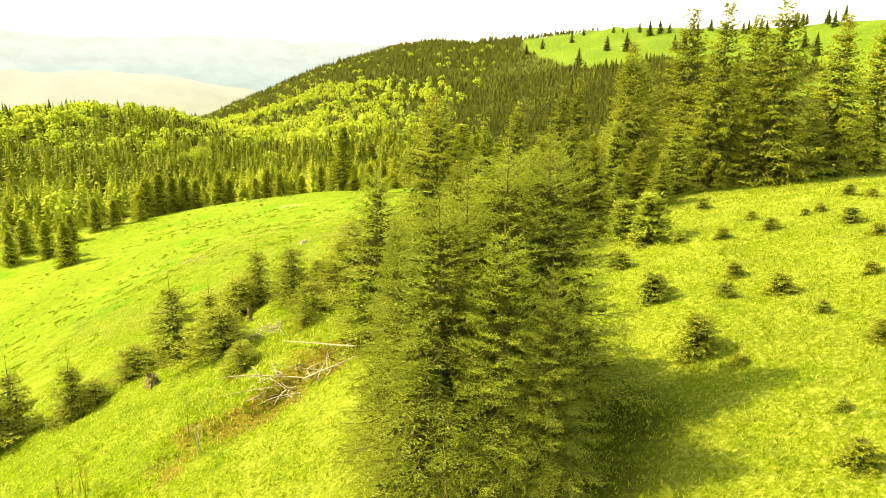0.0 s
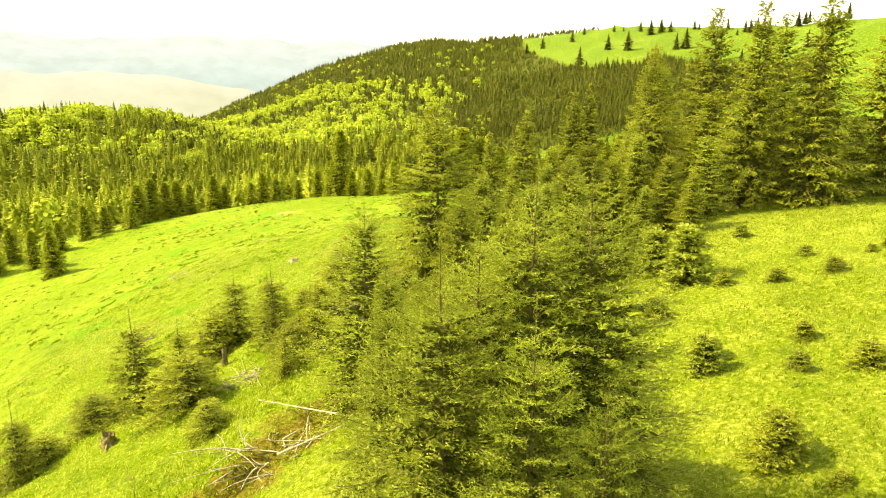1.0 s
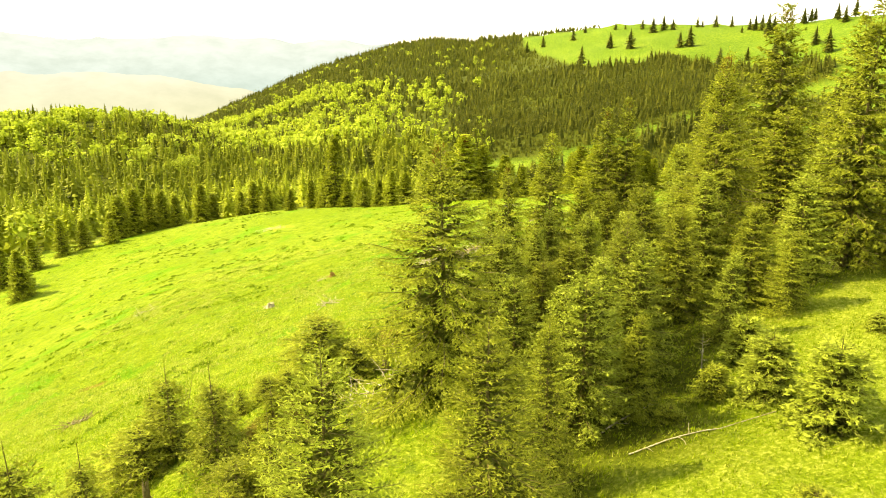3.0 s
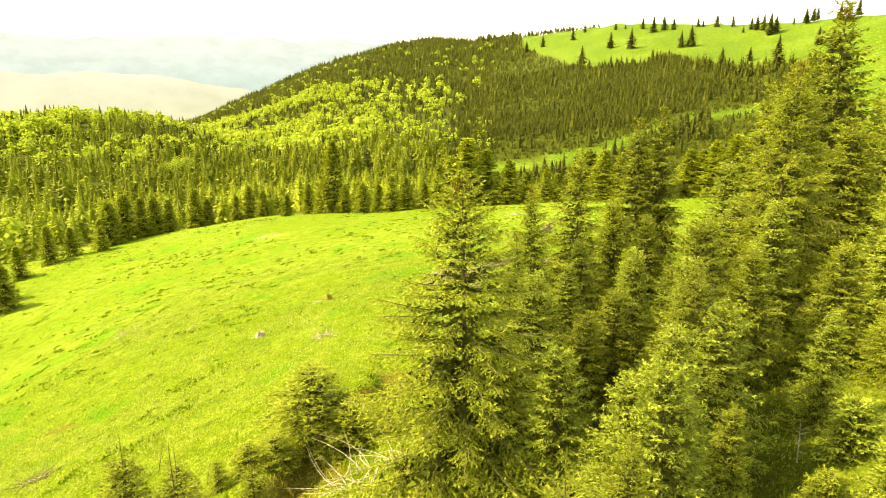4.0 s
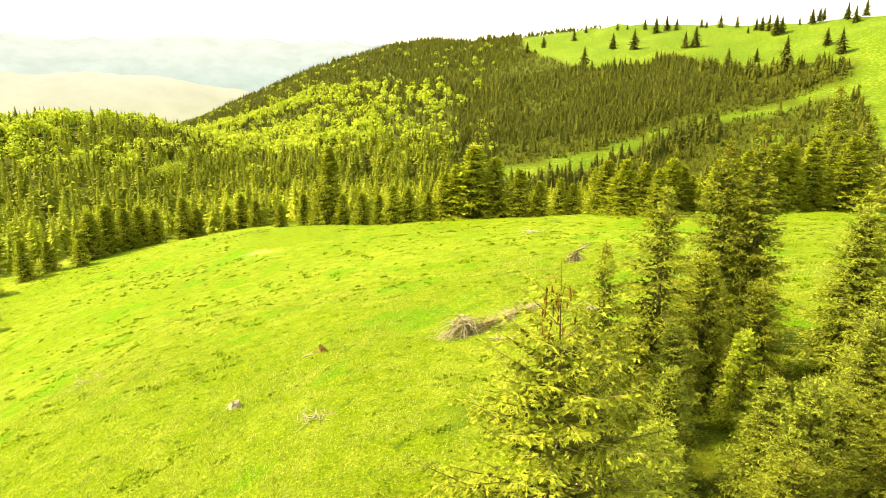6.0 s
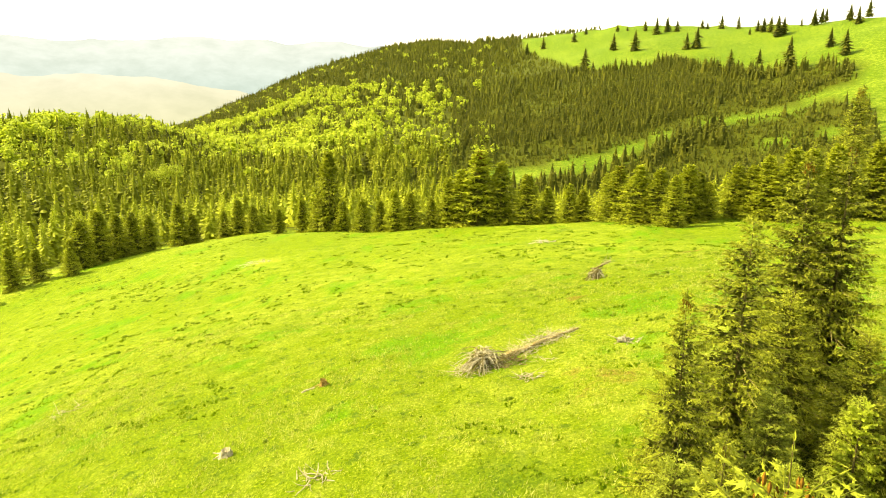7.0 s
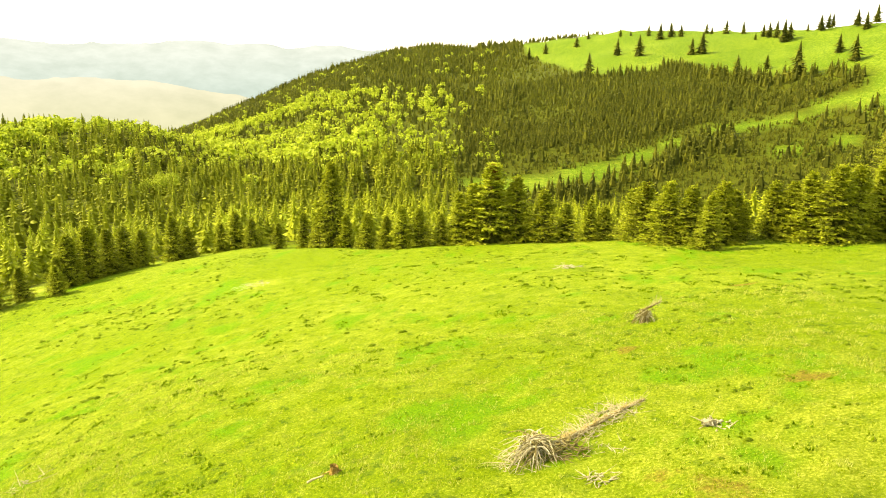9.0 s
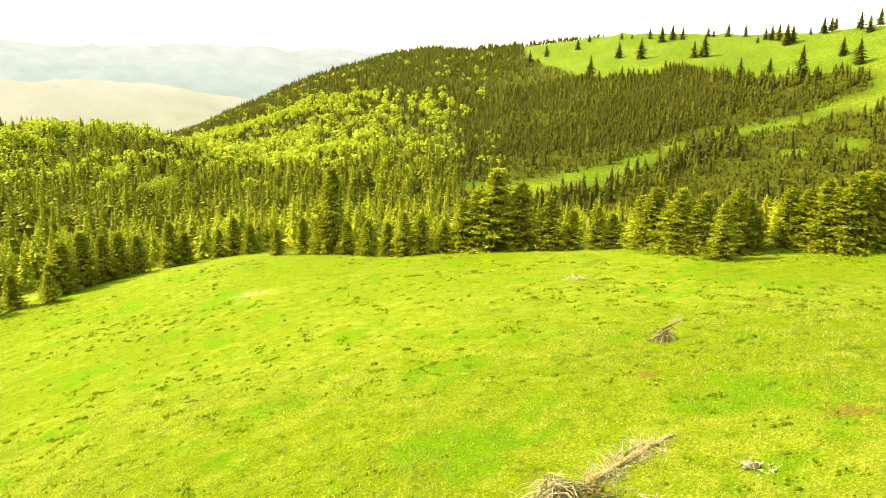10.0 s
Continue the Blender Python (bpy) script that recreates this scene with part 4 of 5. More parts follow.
SAPLINGS = [(9.3, 30.3, 2.4), (8.8, 32.6, 2.1), (7.2, 22.6, 1.2), (10.9, 21.1, 0.85), (7.1, 17.9, 1.2), (9.3, 21.5, 0.5), (10.3, 23.2, 0.6), (7.2, 27.0, 0.7), (14.0, 30.6, 0.5), (11.8, 28.2, 0.6), (13.7, 28.0, 0.5),
            (16.6, 27.4, 0.7), (16.6, 29.7, 0.5), (16.3, 25.0, 0.45), (11.1, 18.9, 0.4), (13.9, 21.4, 0.5), (11.2, 16.3, 0.5), (8.9, 13.8, 0.3), (8.3, 12.1, 0.7), (7.9, 16.8, 0.25), (15.8, 29.4, 0.35), (10.2, 28.8, 0.6),
            (19.9, 31.5, 0.4), (19.2, 32.1, 0.6), (7.1, 27.2, 0.5), (6.1, 32.6, 0.5), (9.4, 35.6, 1.6), (7.6, 23.3, 0.9), (7.7, 33.5, 1.0), (13.6, 35.5, 0.6)]
for k, (x, y, h) in enumerate(SAPLINGS):
    plant(SMALL, 0 if k < 2 else k + 1, x, y, ground_z(x, y) + h * 1.05, "knee-high bushy spruce sapling in the grass" if h < 0.9 else "young bright green spruce sapling with an upright leader", "saplings on the slope", "spruce_sapling",
          1.15 if h > 0.9 else 1.6)
BANK_TREES = [(-22.7, 32.4, 4.6), (-19.0, 31.6, 4.0), (-14.6, 34.4, 5.0), (-13.0, 35.6, 3.7), (-11.2, 39.0, 4.2), (-8.5, 36.5, 4.1), (-5.8, 33.7, 3.3), (-7.3, 39.6, 3.1), (-9.3, 38.5, 3.2), (-6.9, 32.0, 2.3), (-6.9, 34.9, 2.2),
              (-14.4, 44.3, 2.4), (-9.2, 41.6, 1.5), (-20.0, 33.5, 3.0)]
for k, (x, y, h) in enumerate(BANK_TREES):
    plant(BANKSIDE, k % 2, x, y, ground_z(x, y) + h, "scrubby spruce with a long thin leader beside the bank", "scrub along the bank", "scrub_spruce", 1.0)
for k, (x, y, h) in enumerate([(-16.9, 34.3, 1.9), (-11.3, 32.3, 2.5), (-12.1, 38.3, 2.4), (-9.2, 28.6, 1.3), (-6.9, 33.6, 1.8), (-4.4, 44.6, 1.5), (-6.3, 44.9, 2.4), (-12.4, 34.7, 1.4), (-4.6, 43.8, 2.0), (-7.3, 42.5, 1.2), (-8.3, 42.3, 1.2), (-23.5, 31.5, 3.0), (-5.2, 44.8, 2.0), (-18.2, 32.4, 1.5)]):
    plant(BANKSIDE, 2, x, y, ground_z(x, y) + h, "low round dark spruce bush beside the bank", "scrub along the bank", "spruce_bush", 1.9)


def hill_tree_meshes(seed):
    V, T = tier_spruce(seed, 70)
    V = V * np.array([1.2, 1.2, 1.0]) * (1 + 0.35 * np.sin(np.clip(V[:, 2:3], 0, 1) * np.pi) * np.array([1.0, 1.0, 0.0]))
    st = tube([(0, 0, -0.05), (0, 0, 0.12)], [0.022, 0.018], 5)
    return [mesh_of("trunk", *st, [BARK], True), mesh_of("crown", V, T, [NEEDLES_FAR])]


BEECH = [(1.0, [mesh_of("trunk", *tube([(0, 0, -0.05), (0, 0, 0.5)], [0.03, 0.015], 6), [BARK], True), mesh_of("crown", *broadleaf(60, 700), [LEAVES])])]
for x, y, h in ((-97.0, 270.0, 11.0), (-104.0, 272.0, 8.0), (-52.0, 196.0, 9.0)):
    plant(BEECH, 0, x, y, ground_z(x, y) + h, "single light green beech among dark spruces", "beeches in the valley", "beech", 1.1)
HILL = [(1.0, hill_tree_meshes(70)), (1.0, hill_tree_meshes(71)), (1.0, hill_tree_meshes(72))]
SKYLINE_TREES = [(161, 842, 10.1), (184, 791, 8.9), (191, 777, 5.7), (204, 758, 11.7), (204, 720, 17.0), (216, 726, 15.4), (222, 715, 12.3), (241, 702, 10.5), (243, 694, 7.5), (248, 674, 12.9), (253, 650, 11.5),
                 (251, 607, 10.3), (252, 599, 12.7), (254, 591, 13.5), (249, 568, 16.9), (255, 572, 13.6), (275, 586, 6.6), (279, 575, 13.0), (284, 574, 11.5), (287, 574, 10.5), (290, 548, 12.6), (283, 525, 13.0), (295, 534, 13.3)]
HILL_TREES = [(89, 792, 13.1), (109, 810, 13.5), (140, 798, 13.3), (143, 635, 14.6), (153, 605, 16.9), (183, 572, 13.0), (190, 570, 16.7), (241, 598, 5.5), (252, 575, 7.3), (233, 465, 11.6), (226, 436, 14.7),
              (196, 438, 20.0), (180, 481, 11.8), (107, 573, 15.6), (196, 476, 9.1), (118, 524, 9.0)]
for k, (x, y, h) in enumerate(SKYLINE_TREES + HILL_TREES):
    plant(HILL, k, x, y, ground_z(x, y) + h, "single dark spruce on the bright hill pasture", "spruces on the hill pasture", "pasture_spruce", 1.0)


# ---- dead wood ----
def stick_points(q, start, direction, length, bend, n=5):
    d = np.asarray(direction, float) / np.linalg.norm(direction)
    c = q.normal(0, bend, 3)
    s = np.linspace(0, 1, n)[:, None]
    return np.asarray(start, float) + d * s * length + c * (s ** 2) * length


def stick(q, parent, start, direction, length, radius, mat, name="branch", bend=0.12):
    pts = stick_points(q, start, direction, length, bend)
    return part(name, mesh_of(name, *tube(pts, radius * np.linspace(1, 0.25, 5), 5), [mat], True), parent)


def heap(name, x, y, n, spread, height, seed, label, mat=DEADWOOD, long=(0.5, 1.6), thick=(0.012, 0.04), category="brushwood"):
    """A heap of dead branches lying across one another."""
    q = np.random.default_rng(seed)
    top = tagged(new(name), label, category, "dead wood on the meadow")
    g = ground_z(x, y)
    top.location = (x, y, g)
    for _ in range(n):
        a_, rr = q.uniform(0, 6.28), spread * math.sqrt(q.random())
        px, py = rr * math.cos(a_), rr * math.sin(a_) * 0.8
        pz = ground_z(x + px, y + py) - g
        hz = max(0.02, height * (1 - rr / spread) * q.random())
        lie = a_ + q.normal(0, 1.5)
        dr = (math.cos(lie), math.sin(lie), q.uniform(-0.25, 0.35))
        ln = q.uniform(*long)
        if dr[2] < 0:
            ln = min(ln, hz / -dr[2] + 0.25)
        stick(q, top, (px, py, pz + hz), dr, ln, q.uniform(*thick), mat, bend=0.28)
    return top


def log(name, a, b, radius, mat, label, seed, stubs=0, group="dead wood on the meadow", lift=0.6):
    """A fallen trunk from a to b with broken branch stubs."""
    q = np.random.default_rng(seed)
    top = tagged(new(name), label, "log", group)
    s = np.linspace(0, 1, 9)
    px, py = a[0] + (b[0] - a[0]) * s, a[1] + (b[1] - a[1]) * s
    rad = radius * (1 - 0.55 * s) * q.uniform(0.9, 1.1, 9)
    pz = land(px, py) + rad * lift
    if lift > 3:  # a stiff pole that bridges the hollows
        pz = pz[0] + (pz[-1] - pz[0]) * s + 0.15
    pts = np.stack([px, py, pz], 1) + q.normal(0, radius * 0.15, (9, 3))
    o = pts[0].copy()
    top.location = o
    v, f_ = tube(pts - o, rad, 9)
    v = v + q.normal(0, radius * 0.06, v.shape)
    part("trunk", mesh_of("trunk", v, f_, [mat], True), top)
    d = np.array([b[0] - a[0], b[1] - a[1], 0.0])
    d /= np.linalg.norm(d)
    n = np.array([-d[1], d[0], 0])
    for k in range(stubs):
        w = q.uniform(0.05, 0.98)
        p = np.array([np.interp(w, s, pts[:, i]) for i in range(3)]) - o
        sg = q.choice([-1, 1])
        stick(q, top, p, d * q.uniform(0.1, 0.8) + n * sg * q.uniform(0.3, 1) + np.array([0, 0, q.uniform(0.2, 0.9)]), q.uniform(0.25, 0.75), q.uniform(0.007, 0.016), DEADWOOD, "branch_stub", 0.3)
    return top


def stump(name, x, y, r, h, mat, label, seed, roots=6):
    """A jagged stump with root flares."""
    q = np.random.default_rng(seed)
    top = tagged(new(name), label, "stump", "dead wood on the meadow")
    g = ground_z(x, y)
    top.location = (x, y, g)
    n = 14
    a_ = np.arange(n) * 2 * np.pi / n
    rows = []
    for f_, w in ((-0.15, 1.35), (0.1, 1.2), (0.4, 1.0), (0.8, 0.92)):
        rr = r * w * (1 + 0.12 * np.sin(a_ * roots / 2 + seed) + q.normal(0, 0.04, n))
        rows.append(np.stack([rr * np.cos(a_), rr * np.sin(a_), np.full(n, f_ * h)], 1))
    rows.append(np.stack([r * 0.85 * np.cos(a_), r * 0.85 * np.sin(a_), h * q.uniform(0.75, 1.3, n)], 1))
    rows.append(np.stack([r * 0.45 * np.cos(a_), r * 0.45 * np.sin(a_), h * q.uniform(0.5, 0.8, n)], 1))
    rows.append(np.tile([[0, 0, h * 0.55]], (n, 1)))
    m = len(rows)
    i = (np.arange(m - 1)[:, None] * n + np.arange(n)[None]).ravel()
    j = (np.arange(m - 1)[:, None] * n + (np.arange(n)[None] + 1) % n).ravel()
    part("stump_wood", mesh_of("stump_wood", np.concatenate(rows), np.stack([i, j, j + n, i + n], 1), [mat]), top)
    for k in range(roots):
        t_ = k * 6.283 / roots + q.normal(0, 0.3)
        stick(q, top, (r * math.cos(t_), r * math.sin(t_), h * 0.25), (math.cos(t_), math.sin(t_), -0.35), r * q.uniform(1.0, 2.2), r * 0.22, mat, "root")
    return top


# the fallen spruce with its heap of branches
log("fallen_spruce", (0.2, 69.2), (5.1, 72.8), 0.20, ROTWOOD, "fallen rotting spruce trunk, orange-brown, with grey broken branches", 5, 170)
for k, (x, y) in enumerate(((1.5, 70.1), (2.7, 71.1), (3.9, 71.9))):
    heap("twig_litter", x, y, 64, 0.85, 0.5, 60 + k, "bleached twigs along the fallen trunk", long=(0.35, 0.9), thick=(0.010, 0.026))


def root_plate(x, y, n, spread, height, seed, label, mats):
    """An overturned root plate: roots that arch from the middle down to the grass."""
    q = np.random.default_rng(seed)
    top = tagged(new("root_plate"), label, "root plate", "dead wood on the meadow")
    g = ground_z(x, y)
    top.location = (x, y, g)
    for k in range(n):
        t_ = q.uniform(0, 6.28)
        r1 = spread * q.uniform(0.35, 1.1)
        h = height * q.uniform(0.45, 1.0)
        p0 = np.array([q.normal(0, 0.22), q.normal(0, 0.18), h * q.uniform(0.5, 0.9)])
        ex, ey = r1 * math.cos(t_), r1 * math.sin(t_) * 0.85
        p3 = np.array([ex, ey, ground_z(x + ex, y + ey) - g + (0.0 if q.random() < 0.8 else h * q.uniform(0.5, 1.2))])
        s = np.linspace(0, 1, 6)[:, None]
        pts = p0 * (1 - s) + p3 * s + np.array([0, 0, 1.0]) * np.sin(np.pi * s) * h * q.uniform(0.2, 0.5) + np.sin(s * q.uniform(4, 9)) * s * (1 - s) * q.normal(0, 0.25, 3)
        part("root", mesh_of("root", *tube(pts, q.uniform(0.016, 0.045) * np.linspace(1, 0.35, 6), 5), [mats[k % len(mats)]], True), top)
    return top


root_plate(-0.9, 68.5, 210, 1.5, 1.15, 6, "big overturned root plate of bleached grey roots in the grass", [DEADWOOD, TWIGS, PALEWOOD, TWIGS, DEADWOOD])
heap("branch_heap", -1.2, 68.2, 50, 1.3, 0.7, 36, "bleached grey dead branches round the root plate", long=(0.5, 1.2), thick=(0.010, 0.026))
heap("root_heap", 0.4, 68.3, 80, 0.8, 0.95, 7, "tangle of dark broken roots and twigs", mat=TWIGS, long=(0.4, 0.9), thick=(0.02, 0.05))
heap("twig_litter", 2.0, 68.2, 22, 1.1, 0.15, 8, "bleached twigs strewn over the grass", long=(0.3, 0.9), thick=(0.01, 0.025))
heap("twig_litter", 1.3, 65.6, 26, 0.7, 0.22, 9, "bleached bark and twigs in the grass", long=(0.3, 0.8), thick=(0.015, 0.04))
log("log_piece", (6.5, 68.8), (7.4, 69.1), 0.17, DEADWOOD, "short weathered grey log piece in the meadow", 11, 2, lift=0.6)
root_plate(6.9, 68.9, 24, 0.45, 0.36, 37, "bleached root crown rotting on a log", [PALEWOOD, DEADWOOD])
heap("wood_chips", 7.1, 68.6, 12, 0.6, 0.12, 12, "weathered splinters beside a log", long=(0.3, 0.8), thick=(0.03, 0.06))
# the uprooted stump
stump("old_stump", 9.7, 88.0, 0.26, 0.55, TWIGS, "old grey uprooted stump with curling roots", 13, 11)
root_plate(9.6, 87.9, 90, 0.95, 1.0, 14, "tangle of dark and bleached roots round the stump", [TWIGS, BARK, PALEWOOD])
q = np.random.default_rng(15)
prop = tagged(new("leaning_branch"), "dead branch with bleached twigs leaning up from the stump", "branch", "dead wood on the meadow")
prop.location = (9.5, 88.2, ground_z(9.5, 88.2))
limb = stick_points(q, (0, 0, 0.9), (0.88, 0.1, 0.36), 1.6, 0.06)
part("limb", mesh_of("limb", *tube(limb, 0.09 * np.linspace(1, 0.4, 5), 6), [TWIGS], True), prop)
for k in range(26):
    w = q.uniform(0.25, 1.0)
    p = np.array([np.interp(w, np.linspace(0, 1, 5), limb[:, i]) for i in range(3)])
    stick(q, prop, p, (q.normal(0.2, 0.5), q.normal(0, 0.5), q.uniform(0.2, 1.0)), q.uniform(0.3, 0.7), q.uniform(0.012, 0.03), DEADWOOD, "twig", 0.25)
# bits of dead wood on the meadow
stump("rotten_stump", -10.0, 70.5, 0.22, 0.35, REDWOOD, "small rotten reddish stump in the meadow", 16, 5)
log("log_piece", (-11.2, 70.1), (-10.5, 70.3), 0.07, DEADWOOD, "short bleached stick in the grass", 17, 1)
stump("old_stump", -13.5, 63.3, 0.26, 0.3, DEADWOOD, "small bleached grey stump in the meadow", 18, 5)
heap("twig_litter", -8.3, 58.3, 26, 0.9, 0.3, 19, "small heap of bleached sticks in the meadow", long=(0.4, 1.1), thick=(0.015, 0.045))
heap("twig_litter", 9.5, 116.4, 46, 1.4, 0.3, 20, "flat heap of bleached branches on the meadow", mat=PALEWOOD, long=(0.4, 1.0), thick=(0.03, 0.07))
heap("twig_litter", -20.9, 49.3, 40, 0.8, 0.22, 21, "dark weathered sticks lying in the meadow", mat=TWIGS, long=(0.3, 0.9), thick=(0.015, 0.05))
log("log_piece", (-21.4, 49.2), (-20.5, 49.6), 0.09, DEADWOOD, "short weathered grey log beside dark sticks", 38, 2)
heap("twig_litter", -30.7, 79.5, 18, 1.2, 0.2, 22, "bleached twigs lying in the meadow", long=(0.5, 1.3), thick=(0.015, 0.04))
heap("twig_litter", -31.5, 132.8, 90, 2.6, 0.05, 35, "pale patch of bleached twigs and straw on the meadow", mat=PALEWOOD, long=(0.3, 0.8), thick=(0.02, 0.045))
# the gully under the trees
heap("brush_heap", -2.6, 40.2, 110, 2.3, 0.55, 23, "wide heap of pale cut branches in the gully", long=(0.8, 2.4), thick=(0.012, 0.032))
stump("broken_stump", -3.1, 43.6, 0.16, 0.9, TWIGS, "broken dark tree stub standing in the gully", 24, 4)
heap("brush_heap", -6.0, 25.2, 44, 1.6, 0.5, 25, "heap of dead sticks on the eroded bank", long=(0.6, 1.9), thick=(0.015, 0.04))
log("fallen_pole", (-3.6, 25.6), (-7.2, 28.6), 0.035, DEADWOOD, "thin pale fallen pole leaning over dead sticks", 26, 4, lift=14.0)
log("fallen_pole", (-5.6, 25.0), (-3.4, 25.4), 0.045, DEADWOOD, "thin pale fallen pole on the bank", 27, 2, lift=5.0)
heap("brush_heap", -9.2, 33.0, 60, 1.0, 0.35, 28, "bleached dead wood between small spruces", long=(0.4, 1.1), thick=(0.010, 0.030))
stump("broken_stump", -10.8, 35.6, 0.13, 0.9, TWIGS, "slender dark broken stump between small spruces", 29, 5)
stump("old_stump", -14.5, 31.0, 0.28, 0.5, TWIGS, "dark stump beside the bank", 30, 6)
log("fallen_pole", (4.6, 31.2), (8.6, 31.6), 0.020, DEADWOOD, "thin bleached pole lying at the edge of the trees", 31, 3, lift=2.0)
log("fallen_pole", (4.2, 32.6), (6.0, 34.0), 0.030, DEADWOOD, "thin bleached pole lying at the edge of the trees", 32, 3, lift=2.0)
log("log_piece", (16.6, 44.6), (17.6, 44.2), 0.10, DEADWOOD, "short pale log lying under the tall spruces", 33, 1)


def snag(x, y, h, r, seed, label, mat=DEADWOOD):
    """A bare thin dead sapling with a few twigs."""
    q = np.random.default_rng(seed)
    top = tagged(new("dead_sapling"), label, "tree", "scrub along the bank")
    top.location = (x, y, ground_z(x, y) - 0.05)
    stick(q, top, (0, 0, 0), (q.normal(0, 0.1), q.normal(0, 0.1), 1), h, r, mat, "stem", 0.05)
    for k in range(9):
        t_ = q.uniform(0, 6.28)
        stick(q, top, (0, 0, h * q.uniform(0.25, 0.9)), (math.cos(t_), math.sin(t_), q.uniform(0.2, 1.2)), h * q.uniform(0.1, 0.28), r * 0.4, mat, "twig")
    return top


snag(-9.0, 22.4, 1.3, 0.035, 41, "thin bleached dead sapling on the bank")
snag(-9.8, 23.5, 2.2, 0.02, 42, "thin grey dead sapling on the bank", TWIGS)
for k in range(9):
    x, y = -13.2 + 0.5 * math.sin(k * 2.4), 21.2 + 0.45 * math.cos(k * 2.4)
    snag(x, y, 1.1 + 0.09 * k, 0.012, 43 + k, "bare reddish shrub stem on the bank", CONES)
snag(8.1, 35.6, 1.2, 0.025, 67, "thin dead sapling at the edge of the trees")
snag(-13.2, 45.5, 1.9, 0.02, 68, "thin bare sapling beside the bank", TWIGS)
snag(-10.0, 42.6, 1.4, 0.018, 69, "thin bare sapling beside the bank", TWIGS)


# ---- grass ----
def blades(name, n, area, size, width, seed, mat, label, where=None):
    q = np.random.default_rng(seed)
    x, y = q.uniform(area[0], area[1], n), q.uniform(area[2], area[3], n)
    keep = (q.random(n) < where(x, y)) if where else np.ones(n, bool)
    x, y = x[keep], y[keep]
    n = len(x)
    z = land(x, y) - 0.02
    k = 3
    bx = np.repeat(x, k) + q.normal(0, size * 0.25, n * k)
    by = np.repeat(y, k) + q.normal(0, size * 0.25, n * k)
    d = unit(np.stack([q.normal(0.15, 0.5, n * k), q.normal(0, 0.5, n * k), np.ones(n * k)], 1))
    a_ = q.uniform(0, 3.14, n * k)
    side = np.stack([np.cos(a_), np.sin(a_), np.zeros(n * k)], 1)
    v, f_ = spikes(np.stack([bx, by, np.repeat(z, k)], 1), d, side, size * q.uniform(0.5, 1.3, n * k), width * q.uniform(0.6, 1.3, n * k))
    tagged(new(name, mesh_of(name, v, f_, [mat])), label, "grass", kind="stuff")


patchy = lambda x, y: (0.35 + 0.65 * vnoise(x, y, 2.5, 61)) * (1 - 0.9 * sstep(74, 104, y))
blades("slope_grass", 62000, (1, 24, 8, 46), 0.12, 0.020, 71, GRASS, "tufts of fresh and dry grass on the slope", patchy)
blades("bank_grass", 34000, (-26, 4, 16, 50), 0.16, 0.024, 72, GRASS, "tufts of grass along the bank", patchy)
blades("meadow_grass", 80000, (-34, 20, 46, 104), 0.10, 0.024, 73, GRASS, "short grass tufts on the meadow", patchy)
blades("gully_herbs", 9000, (-11, 3, 22, 48), 0.20, 0.035, 74, GRASS, "tall grass and herbs in the gully", lambda x, y: np.exp(-((bank_distance(x, y) - 2.4) / 1.8) ** 2))
blades("straw_tufts", 70000, (-34, 24, 46, 96), 0.22, 0.013, 76, STRAW, "bleached tufts of last year's grass on the meadow", lambda x, y: sstep(0.42, 0.75, 0.5 * vnoise(x, y, 6, 64) + 0.5 * vnoise(x, y, 0.8, 65)))
blades("meadow_tufts", 60000, (-36, 26, 46, 100), 0.11, 0.028, 77, FERN, "small dark grass tufts on the meadow", lambda x, y: 0.55 * sstep(0.58, 0.78, vnoise(x, y, 0.45, 68)) * (0.4 + 0.6 * vnoise(x, y, 5, 69)))
blades("meadow_weeds", 150000, (-60, 40, 46, 136), 0.16, 0.07, 75, FERN, "dark green weed clumps scattered over the meadow", lambda x, y: sstep(0.74, 0.86, vnoise(x, y, 1.1, 62)) * sstep(0.3, 0.6, vnoise(x, y, 8, 63)))


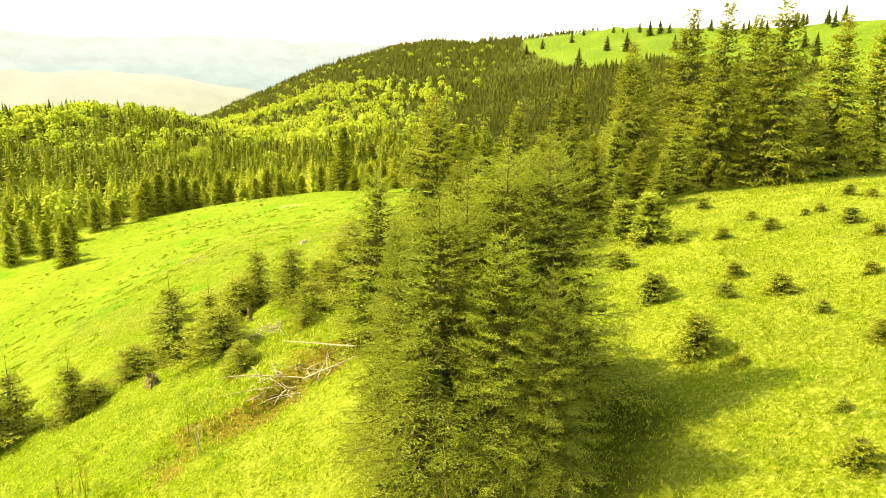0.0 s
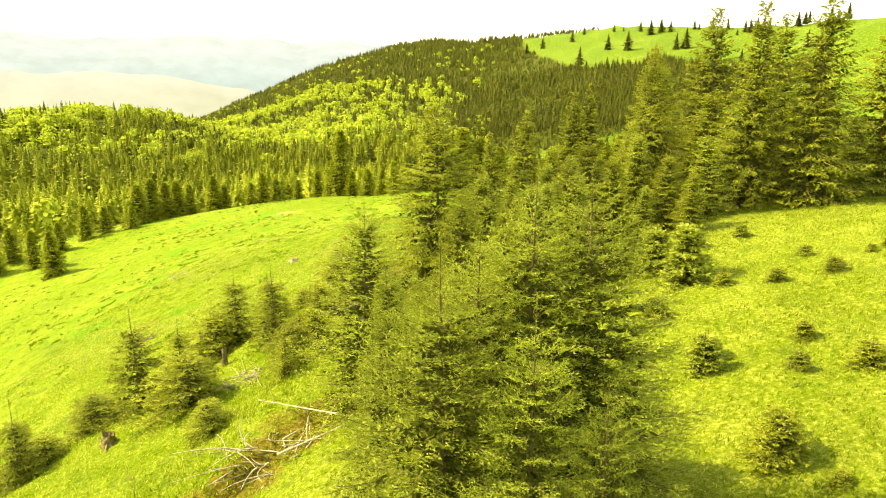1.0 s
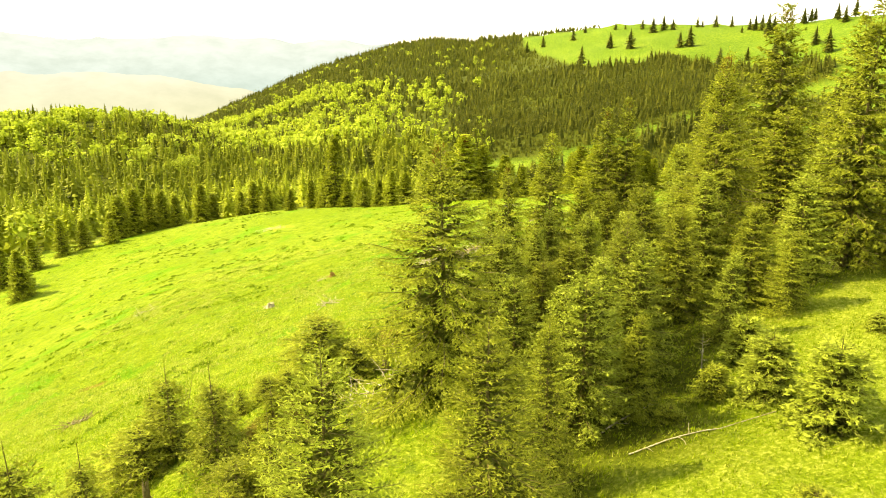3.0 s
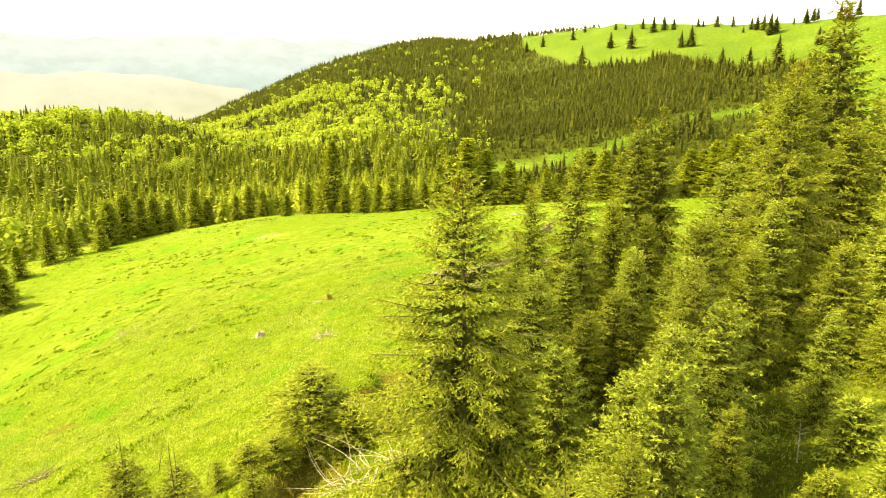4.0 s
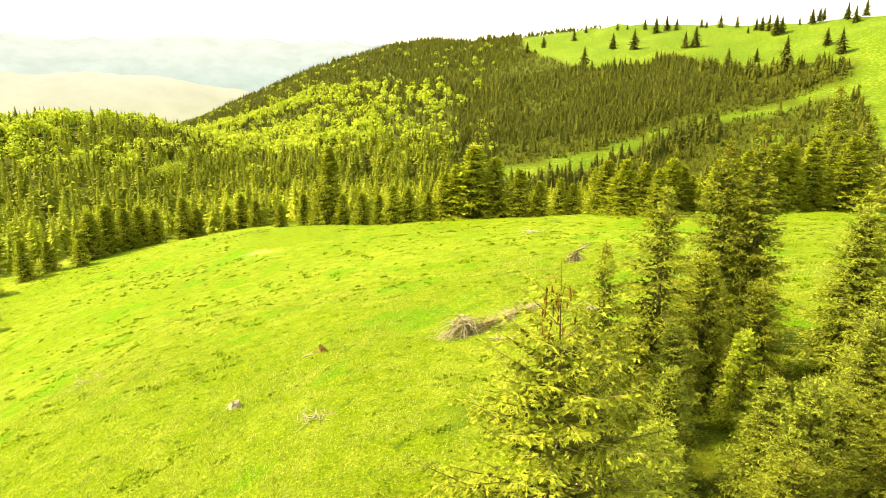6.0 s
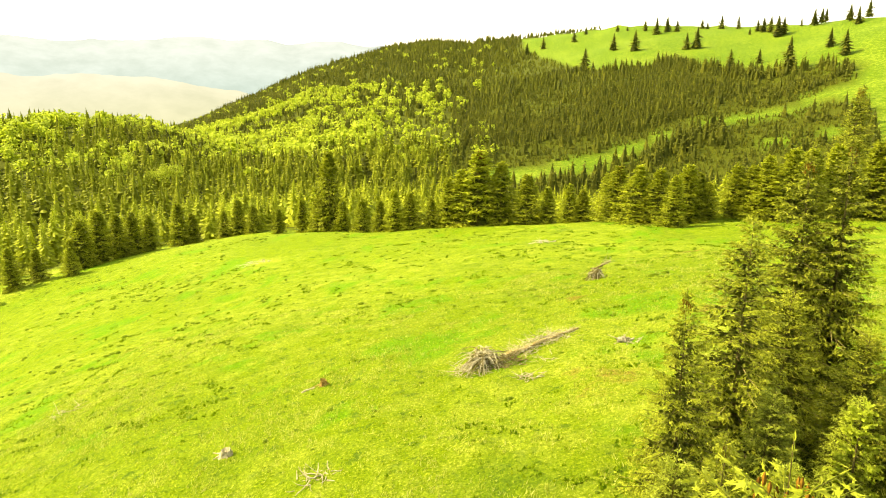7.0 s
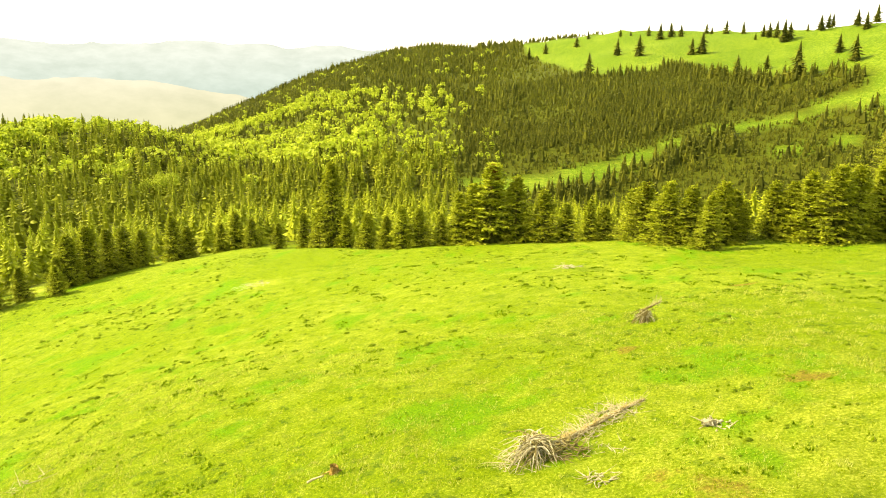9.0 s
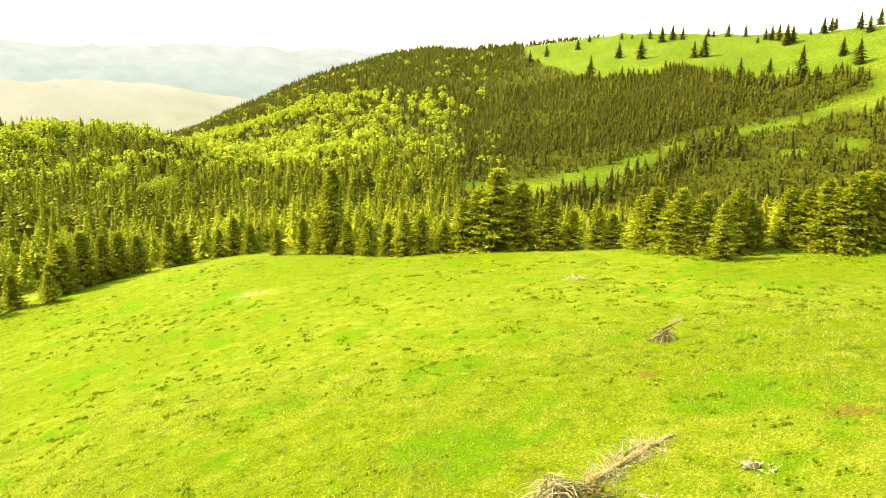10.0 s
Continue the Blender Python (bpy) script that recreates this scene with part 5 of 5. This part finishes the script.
def tussocks(n, area, seed):
    """Low grassy hummocks trodden by cattle."""
    q = np.random.default_rng(seed)
    x, y = q.uniform(area[0], area[1], n), q.uniform(area[2], area[3], n)
    keep = q.random(n) < sstep(0.45, 0.8, 0.6 * vnoise(x * 0.5, y, 5, 81) + 0.4 * vnoise(x, y, 1.6, 82)) * 0.9 + 0.03
    keep &= (forest_mask(x, y) < 0.2) & (q.random(n) < 0.3 + 0.7 * sstep(62, 95, y))
    x, y = x[keep], y[keep]
    vs, fs = [], []
    m = 7
    zs = land(x, y)
    for k in range(len(x)):
        r = 0.06 + (0.12 + 0.08 * float(sstep(60, 90, y[k]))) * q.random() ** 3
        h = r * q.uniform(0.35, 0.9)
        a_ = np.arange(m) * 2 * np.pi / m
        z = zs[k]
        wx = q.uniform(0.9, 1.8)
        lo = np.stack([x[k] + r * 1.25 * wx * np.cos(a_), y[k] + r * np.sin(a_), np.full(m, z - 0.08)], 1)
        mi = np.stack([x[k] + r * 0.95 * wx * np.cos(a_) * q.uniform(0.7, 1.1, m), y[k] + r * 0.75 * np.sin(a_), z + h * q.uniform(0.5, 0.9, m)], 1)
        to = np.stack([x[k] + r * 0.08 * np.cos(a_), y[k] + r * 0.06 * np.sin(a_), np.full(m, z + h)], 1)
        o = 3 * m * k
        i = np.arange(m)
        j = (i + 1) % m
        vs.append(np.concatenate([lo, mi, to]))
        fs.append(np.concatenate([np.stack([i, j, j + m, i + m], 1), np.stack([i + m, j + m, j + 2 * m, i + 2 * m], 1)]) + o)
    tagged(new("tussocks", mesh_of("tussocks", np.concatenate(vs), np.concatenate(fs), [TUSSOCK], True)), "small dark grassy hummocks trodden by cattle all over the meadow", "tussock", kind="stuff")


TUSSOCK, nt, b = material("tussock", 0.95)
geo = nt.nodes.new("ShaderNodeNewGeometry")
n1 = noise_tex(nt, 9.0, 5, 0.75, geo.outputs["Position"])
nt.links.new(ramp(nt, n1, [(0.3, (0.036, 0.062, 0.004)), (0.5, (0.070, 0.110, 0.006)), (0.7, (0.16, 0.205, 0.014))]), b.inputs["Base Color"])
bump(nt, b, n1, 1.0, 0.08)
tussocks(15000, (-75, 48, 47, 165), 91)
